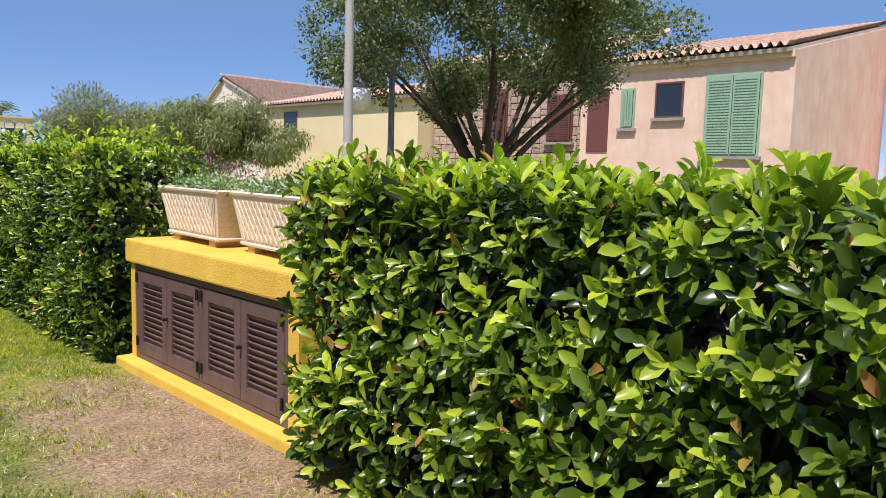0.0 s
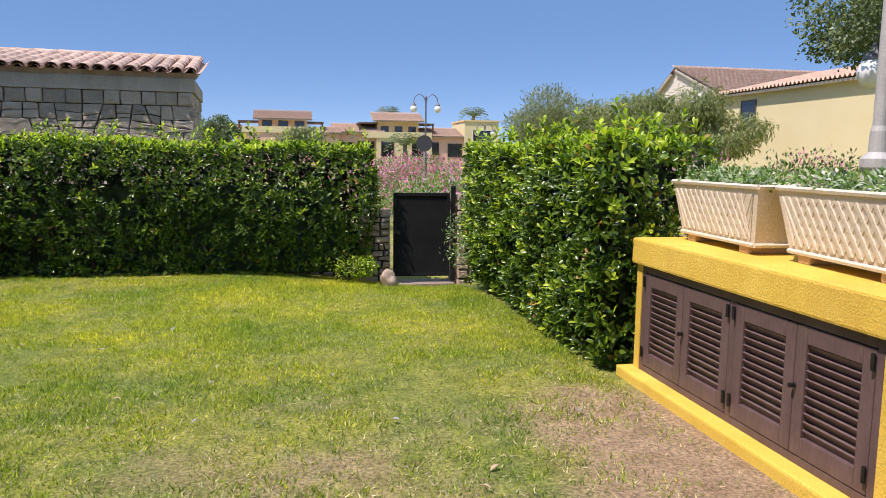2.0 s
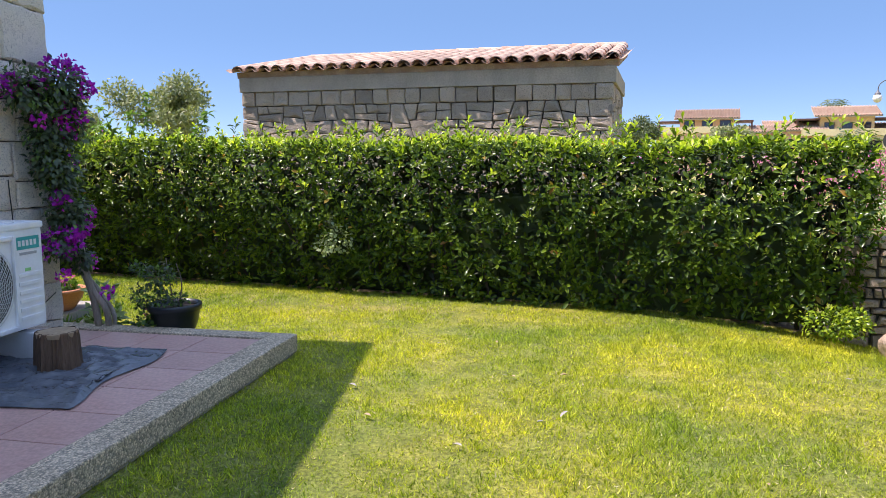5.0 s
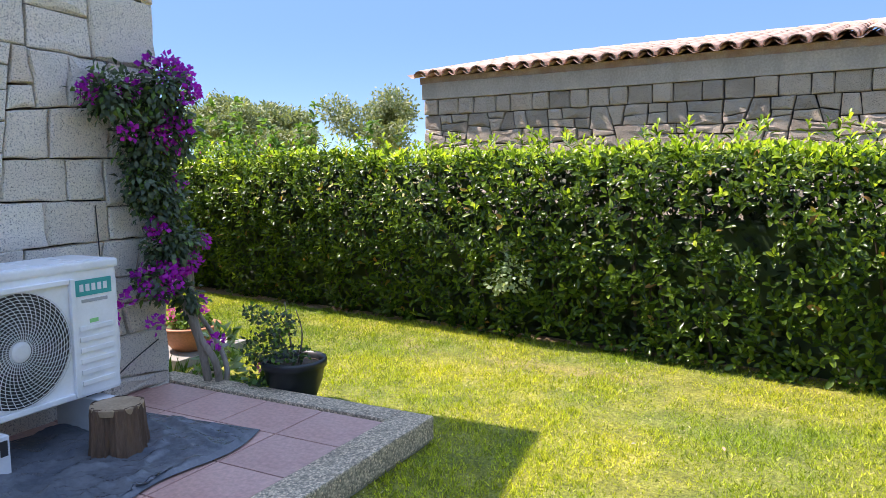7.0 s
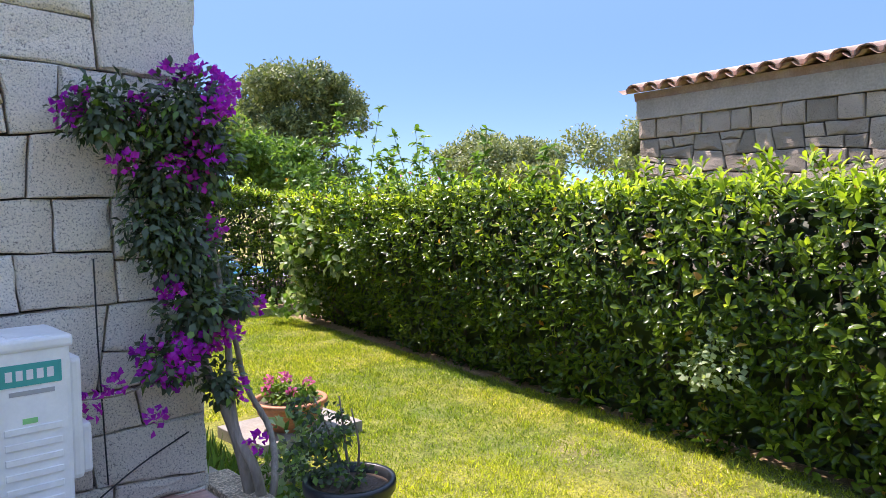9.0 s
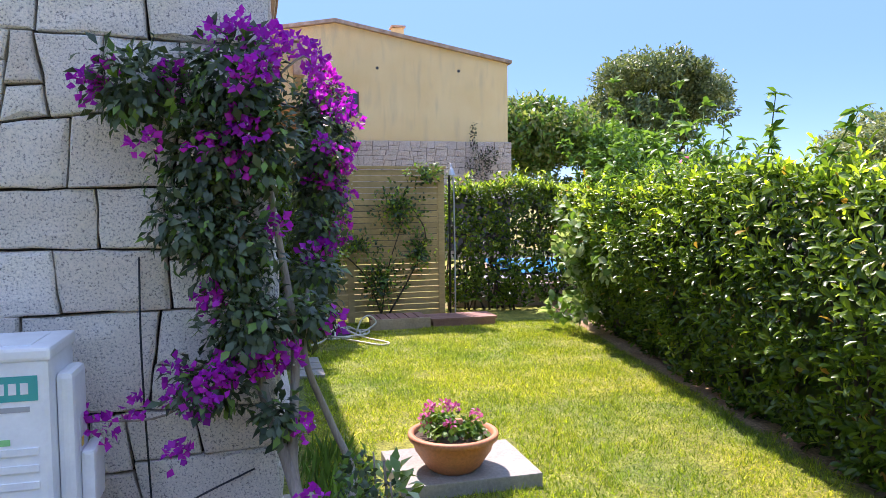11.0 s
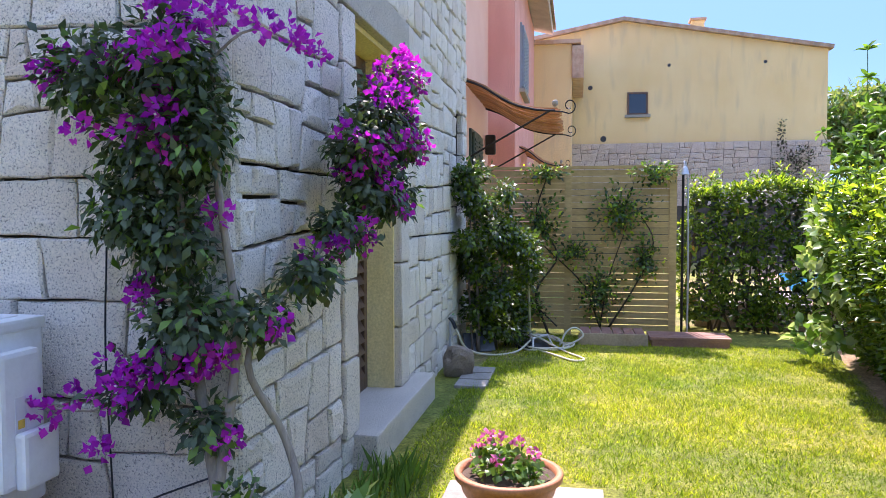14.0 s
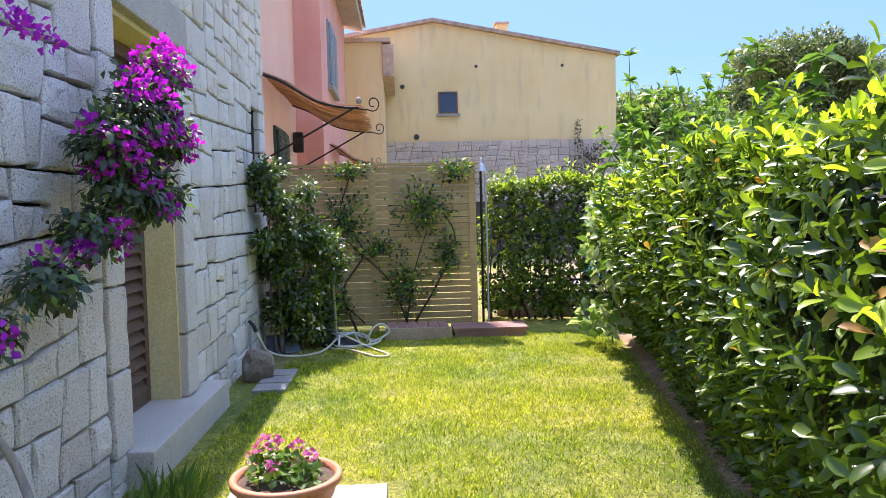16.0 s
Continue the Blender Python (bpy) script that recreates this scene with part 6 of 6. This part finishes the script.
def tree(name, base, clumps, n, leaf, mats, label, limbs, seed, share=None, width=.45, droop=0.0, skin=.35, bark=None, hole_at=-.32):
    r = np.random.default_rng(seed)
    t = thing(name, pose(*base), label, "tree")
    p, d = clump_leaves(r, clumps, n, skin)
    hole = np.array([noise.noise((a * 1.1 + seed, b * 1.1, c * 1.3)) for a, b, c in p]) > hole_at
    p, d = p[hole], d[hole]
    n = len(p)
    way = d * .6 + r.normal(0, .7, (n, 3)) + np.array([0, 0, .1 - droop])
    idx = None if share is None else r.choice(len(mats), n, p=share)
    ln = leaf * r.uniform(.6, 1.3, n)
    f = leaf_mesh("crown", p, way, d + np.array([0, 0, .7]) + r.normal(0, .4, (n, 3)), ln, ln * width, mats, idx, LEAF_FLAT)
    f.parent = t
    for pts, r0, r1 in limbs:
        q = smooth_path(pts, 5)
        part("trunk" if r0 > .1 else "limb", tube(q, [r0 + (r1 - r0) * i / (len(q) - 1) for i in range(len(q))], 7), bark or M_DARKBARK, t, smooth=True)
    return t


def crown(r, cx, cy, cz, rx, ry, rz, n, size):
    out = []
    for _ in range(n):
        d = Vector((r.gauss(0, 1), r.gauss(0, 1), r.gauss(0, 1))).normalized() * r.uniform(.45, 1.0)
        s = size * r.uniform(.6, 1.25)
        out.append((cx + d.x * rx, cy + d.y * ry, cz + d.z * rz, s, s, s * .72))
    return out


rt = random.Random(90)
OAK = crown(rt, 0, 0, 4.1, 3.3, 3.3, 1.6, 74, .66)
limbs = [([(0, 0, 0), (.05, 0, .7), (0, .05, 1.3)], .16, .12)]
for k in range(11):
    a = k * .571 + rt.uniform(-.2, .2)
    rr_ = rt.uniform(1.3, 2.7)
    limbs.append(([(0, 0, rt.uniform(.9, 1.4)), (rr_ * .35 * math.cos(a), rr_ * .35 * math.sin(a), 1.9 + rt.uniform(-.2, .3)), (rr_ * math.cos(a), rr_ * math.sin(a), rt.uniform(2.9, 4.4))], .085, .02))
for k in range(16):
    a = rt.uniform(0, 6.28)
    rr_ = rt.uniform(.6, 2.2)
    limbs.append(([(rr_ * .4 * math.cos(a), rr_ * .4 * math.sin(a), 2.0), (rr_ * .8 * math.cos(a + .2), rr_ * .8 * math.sin(a + .2), 3.0), (rr_ * 1.2 * math.cos(a), rr_ * 1.2 * math.sin(a), rt.uniform(3.6, 4.9))], .03, .008))
tree("holm_oak", (9.75, 8.75, 0), OAK, 110000, .075, [M_OAK], "spreading holm oak with dark twisted limbs", limbs, 91, width=.6, hole_at=-.17)
PEP = crown(rt, 0, 0, 2.75, 2.6, 2.6, 1.2, 26, 1.0) + crown(rt, 2.1, -2.3, 2.3, 1.2, 1.2, .6, 8, .8)
tree("pepper_tree", (13.0, 26.4, 0), PEP, 42000, .2, [M_WILLOW], "low weeping pepper tree with pale green foliage", [([(0, 0, 0), (.4, -.2, 1.2), (1.2, -.8, 2.4)], .16, .06), ([(0, 0, .3), (-.4, .3, 1.4), (-1.2, .9, 2.6)], .12, .05)], 92, width=.2, droop=1.2)
PE2 = crown(rt, 0, 0, 2.7, 2.3, 2.3, .95, 26, .9)
tree("tamarisk", (10.6, 28.6, 0), PE2, 26000, .2, [M_FEATHER], "feathery grey-green tamarisk tree", [([(0, 0, 0), (.2, .1, 1.4), (.4, .3, 3)], .14, .05)], 93, width=.13, droop=-.4)
for k, (b, sz, hh, sd, mt) in enumerate((((-4.6, 48, 0), 1.25, 2.9, 94, M_OAK), ((.7, 48, 0), 1.3, 2.4, 95, M_OLIVE), ((17.2, 47, 0), 1.6, 2.6, 96, M_OAK), ((-41, 34.5, 0), 2.5, 4.6, 97, M_OLIVE), ((-39.5, 37.5, 0), 2.3, 4.3, 98, M_OLIVE), ((-20.9, 27.0, 0), 1.8, 3.35, 99, M_OLIVE), ((-29, 26.5, 0), 1.5, 3.3, 100, M_OLIVE), ((-24.6, 25.5, 0), 1.2, 2.6, 104, M_OLIVE))):
    tree("olive_tree", b, crown(rt, 0, 0, hh, sz, sz, sz * .62, 18, sz * .45), 9000, .18 if sz < 2 else .34, [mt], "round grey-green tree standing out beyond the hedge", [([(0, 0, 0), (.1, .1, hh * .5), (.2, 0, hh)], .14, .05)], sd)
WO = crown(rt, 0, 0, 7.1, 4.0, 4.1, 2.4, 70, 1.0)
tree("holm_oak", (-41, 22.0, 0), WO + [(0, -2.0, 3.4, 1.6, 1.7, 1.1), (.2, .2, 3.2, 1.7, 1.8, 1.1), (0, 2.2, 3.5, 1.6, 1.7, 1.1)], 60000, .25, [M_OAK, M_OLIVE], "large rounded oak tree with grey-green crown", [([(0, 0, 0), (.1, .2, 2.2), (0, .6, 7)], .3, .08), ([(0, 0, 2.4), (.3, -1.3, 4.6), (.2, -2.4, 7)], .17, .05), ([(0, .1, 2.4), (.2, 1.5, 4.6), (0, 2.6, 7.2)], .14, .05)], 101, share=[.6, .4])
WG = crown(rt, 0, 0, 4.4, 2.4, 2.7, 1.5, 24, 1.0)
tree("green_tree", (-33.6, 14.1, 0), WG + [(.2, -1.2, 1.9, 1.1, 1.2, .8), (0, .6, 1.9, 1.2, 1.3, .8), (.1, 2.2, 2.0, 1.1, 1.2, .8)], 22000, .28, [M_WILDLEAF, M_WILLOW], "bright green leafy tree behind the hedge", [([(0, 0, 0), (.1, .1, 1.5), (0, .2, 3.2)], .14, .05)], 102, share=[.5, .5])
tree("green_tree", (-33.0, 17.6, 0), crown(rt, 0, 0, 3.4, 2.4, 2.1, 1.2, 16, 1.0), 11000, .28, [M_WILDLEAF], "bright green leafy tree behind the hedge", [([(0, 0, 0), (.1, .1, 1.2), (0, .2, 2.4)], .12, .05)], 103)

# ---- flowering shrubs beyond the gate and behind the cabinet ----
ol = [((2.4, 15.6), 1.0, [.75, .17, .08]), ((3.4, 16.8), 1.15, [.78, .1, .12]), ((4.6, 20.5), 1.3, [.55, .35, .1]), ((5.6, 24.5), 1.4, [.5, .45, .05]), ((3.2, 24), 1.5, [.5, .45, .05]), ((1.6, 19), 1.4, [.55, .4, .05]), ((6.2, 19.0), 1.2, [.75, .1, .15])]
for k, ((x, y), hh, shr) in enumerate(ol):
    shrub("oleander", pose(x, y, 0), [(0, 0, hh * .55, 1.0, .8, hh * .45), (.5, .3, hh * .7, .7, .6, hh * .3), (-.5, .2, hh * .65, .7, .6, hh * .3)], 2600, .09, [M_PALE if shr[2] > .2 else M_WILDLEAF, M_GERANIUM, M_WHITEPET], "flowering oleander with pink and white blossom", "shrub", seed=110 + k, share=shr, width=.35)
for k, (x, y, hh) in enumerate(((-3.5, 46, 1.9), (1.0, 44, 1.7), (6, 43, 1.8), (10, 42, 1.6))):
    shrub("oleander", pose(x, y, 0), [(0, 0, hh * .5, 1.9, 1.2, hh * .5), (1.5, 0, hh * .6, 1.2, 1, hh * .4)], 1800, .17, [M_WILDLEAF, M_GERANIUM, M_WHITEPET], "flowering oleander with pink and white blossom", "shrub", seed=120 + k, share=[.5, .42, .08], width=.5)
bz = [(6.8, 10.6, 1.45, .04), (8.3, 12.0, 1.65, .08), (9.6, 13.2, 1.75, .25), (11.0, 12.0, 1.9, .25), (7.4, 14.5, 1.8, .2), (11.5, 9.6, 1.5, .02), (13.5, 7.5, 1.5, .02), (17.2, 6.9, 1.5, .3), (6.0, 13.5, 1.6, .05)]
for k, (x, y, hh, fl) in enumerate(bz):
    shrub("garden_shrub", pose(x, y, 0), [(0, 0, hh * .5, .9, .9, hh * .5), (.5, -.4, hh * .55, .6, .6, hh * .4)], 2400, .085, [M_WILDLEAF, M_BOUGLEAF, M_GERANIUM], "flowering garden shrub in the neighbouring bed", "shrub", seed=130 + k, share=[.55 - fl / 2, .45 - fl / 2, fl], width=.4)

# ---- street lamps and signs ----


def street_lamp(m, Hh, arms, label, near=False, post=None):
    mat = post or M_LAMPGREY
    s = thing("street_lamp", m, label, "street lamp")
    part("post", lathe([(.16, 0), (.16, .25), (.12, .3), (.1, 1.35), (.135, 1.42), (.135, 1.5), (.075, 1.56), (.07, 1.75), (.055, 1.8), (.045, Hh), (0, Hh + .02)], 16), mat, s, smooth=False)
    for ax in arms:
        pts = [(0, 0, Hh - .55), (ax * .08, 0, Hh - .1), (ax * .35, 0, Hh + .12), (ax * .62, 0, Hh - .05), (ax * .68, 0, Hh - .3)]
        part("arm", tube(smooth_path(pts, 5), .022, 7), mat, s)
        cap = part("cap", lathe([(.03, .0), (.06, -.08), (.13, -.16), (.14, -.2), (0, -.2)], 16), M_LAMPGREY, s, m=pose(ax * .68, 0, Hh - .3))
        part("globe", lathe([(.10, 0), (.17, -.06), (.2, -.17), (.16, -.29), (.08, -.36), (0, -.38)], 18), M_GLOBE, cap, "white opal globe", m=pose(0, 0, -.2), smooth=True)
    return s


street_lamp(pose(5.15, 6.74, 0, 0, 0, -45), 4.3, (1,), "tall cream street lamp with opal globe", post=M_LAMP)
street_lamp(pose(8.0, 9.3, 0, 0, 0, 180), 3.3, (1,), "grey street lamp with opal globe")
street_lamp(pose(7.25, 41.5, 0, 0, 0, 0), 4.85, (-1, 1), "double-armed street lamp with opal globes")
for x, y, hh in ((10.8, 79.4, 5.6), (7.0, 95, 5.6), (13.5, 100, 5.6), (15.6, 60, 4.2)):
    street_lamp(pose(x, y, 0), hh, (-1, 1), "distant double-armed street lamp with opal globes")
pl = street_lamp(pose(11.3, 31.8, 0, 0, 0, 180 + 30), 3.55, (1,), "street lamp with a blue parking sign")
part("parking_sign", boxes((-.25, .25, -.06, -.03, 1.95, 2.45), bevel=.01), M_BLUE, pl, "blue parking sign", m=pose(0, 0, 0, 0, 0, 180 + 0))
font = bpy.data.curves.new("letter", "FONT")
font.body, font.size, font.extrude, font.align_x = "P", .42, .004, "CENTER"
fob = new("letter", font)
fob.data.materials.append(M_WHITEP)
me = bpy.data.meshes.new_from_object(fob)
bpy.data.objects.remove(fob)
lt = new("letter", me)
lt.parent, lt.matrix_basis = pl, pose(0, 0, 0, 0, 0, 180) @ pose(0, -.066, 2.06, 90, 0, 0)
sg = thing("round_sign", pose(5.65, 33, 0), "back of a round traffic sign on a pole", "sign")
part("disc", lathe([(0, .01), (.36, .01), (.36, -.01), (0, -.01)], 28), M_SIGN, sg, m=pose(0, 0, 2.1, 90, 0, 0))
part("pole", tube([(0, .04, 0), (0, .04, 2.5)], .03, 8), M_STEEL, sg)

# ---- houses far off ----


def villa(x, y, w, h, wall, label, wins, top=None, roof_rise=1.0):
    v = thing("villa", pose(x, y, 0), label, "house")
    part("wall", boxes((0, w, 0, 7, -.3, h)), wall, v)
    if not top:
        roof_part(v, pose(-.3, -.4, h + .06), w + .6, 4.2, roof_rise)
    for wx, wz, ww, wh in wins:
        window(v, pose(wx, -.02, wz), ww, wh, M_WINBR, sill=False)
    if top:
        tx0, tx1, tz = top
        part("upper_storey", boxes((tx0, tx1, 1.0, 6, h, tz)), M_OCHRE, v)
        roof_part(v, pose(tx0 - .5, .4, tz + .06), tx1 - tx0 + 1.0, 3.0, .95, "upper_roof")
        if tx0 > 1.2:
            roof_part(v, pose(-.3, -.4, h + .06), tx0 - 1.3, 3.0, .7)
            roof_part(v, pose(tx1 + 1.3, -.4, h + .06), w - tx1 - 1.0, 3.0, .7)
        for k in range(3):
            window(v, pose(tx0 + .4 + k * (tx1 - tx0) / 3, .98, h + .15), (tx1 - tx0) / 3 - .7, 1.0, M_WINBR, sill=False)
        for pa_, pb_, post_x in ((tx0 - 1.9, tx0, tx0 - 1.85), (tx1, tx1 + 1.6, tx1 + 1.4)):
            part("pergola_beam", boxes((pa_, pb_, .8, 4, tz - .3, tz - .15)), M_WINBR, v, "dark timber pergola beam")
            part("pergola_post", boxes((post_x, post_x + .15, .85, 1.0, h, tz - .3)), M_WINBR, v)
        part("parapet", boxes((tx0 - 1.5, tx1 + 1.2, -.1, .1, h, h + .6)), M_YHOUSE, v)
    return v


villa(-5.2, 73, 9.6, 3.7, M_SALMON, "pink seaside villa with tiled roofs and timber pergola", [(.8, 1.8, 1.3, 1.2), (4.0, 1.6, 1.5, 1.4), (7.6, 1.8, 1.0, 1.0)], (2.0, 6.6, 5.0))
villa(4.2, 74.5, 4.6, 3.9, M_SALMON, "pink seaside villa with tiled roof", [(.6, 1.7, 1.0, 1.2), (2.6, 1.8, 1.2, 1.2)])
villa(8.2, 74, 5.6, 3.4, M_YHOUSE, "tan seaside villa with upper storey and pergola", [(.5, 1.6, 1.2, 1.4), (3.6, 1.6, 1.2, 1.4)], (.2, 4.4, 5.1))
villa(13.2, 74.5, 4.2, 3.6, M_SALMON, "pink seaside villa with arched openings", [(.5, 1.8, .9, 1.2), (2.4, 1.6, 1.4, 1.3)])
vy = thing("villa", pose(17.2, 74, 0), "flat-roofed yellow seaside house", "house")
part("wall", boxes((0, 3.6, 0, 6, -.3, 5.2)), M_YHOUSE, vy)
part("parapet", boxes((-.1, 3.7, -.1, 6.1, 5.2, 5.35)), M_OCHRE, vy)
window(vy, pose(.9, -.02, 3.2), 1.9, 1.1, M_WHITEP)
window(vy, pose(1.3, -.02, 2.2), 1.2, .5, M_WHITEP)
for px_, py_, hh in ((19.6, 80, 6.2), (11.5, 90, 6.8), (8.9, 60, 2.6)):
    pm = thing("palm_tree", pose(px_, py_, 0), "palm tree with spreading fronds", "palm")
    part("trunk", tube([(0, 0, 0), (.1, 0, hh * .5), (0, 0, hh)], [.25, .2, .18], 9), M_BARK, pm)
    rp_ = np.random.default_rng(int(px_ * 10))
    P_, W_ = [], []
    for k in range(26):
        a = k * 2.4
        for j in range(12):
            t = j / 11
            P_.append((1.5 * t * math.cos(a), 1.5 * t * math.sin(a), hh + .9 * t * (1.1 - t) * (1 + (k % 3)) - .7 * t * t * (k % 2)))
            W_.append((math.cos(a + (1 if j % 2 else -1)), math.sin(a + (1 if j % 2 else -1)), -.2))
    fr = leaf_mesh("fronds", np.array(P_), np.array(W_), np.tile((0, 0, 1.), (len(P_), 1)), .5, .09, [M_OAK], None, LEAF_FLAT)
    fr.parent = pm
# distant rise
hx = np.linspace(-260, 160, 90)
hv = np.concatenate([np.stack([hx, np.full(90, 210.), np.full(90, -1.)], 1), np.stack([hx, np.full(90, 240.), 2.6 + 1.6 * np.sin(hx * .03) + .7 * np.sin(hx * .13)], 1), np.stack([hx, np.full(90, 300.), np.full(90, -1.)], 1)])
i = np.arange(89)
hf = np.concatenate([np.stack([i, i + 1, i + 91, i + 90], 1), np.stack([i + 90, i + 91, i + 181, i + 180], 1)])
tagged(raw_mesh("backdrop_hill", hv, hf, [M_OLIVE]), "low distant wooded rise", "hill", kind="structure")
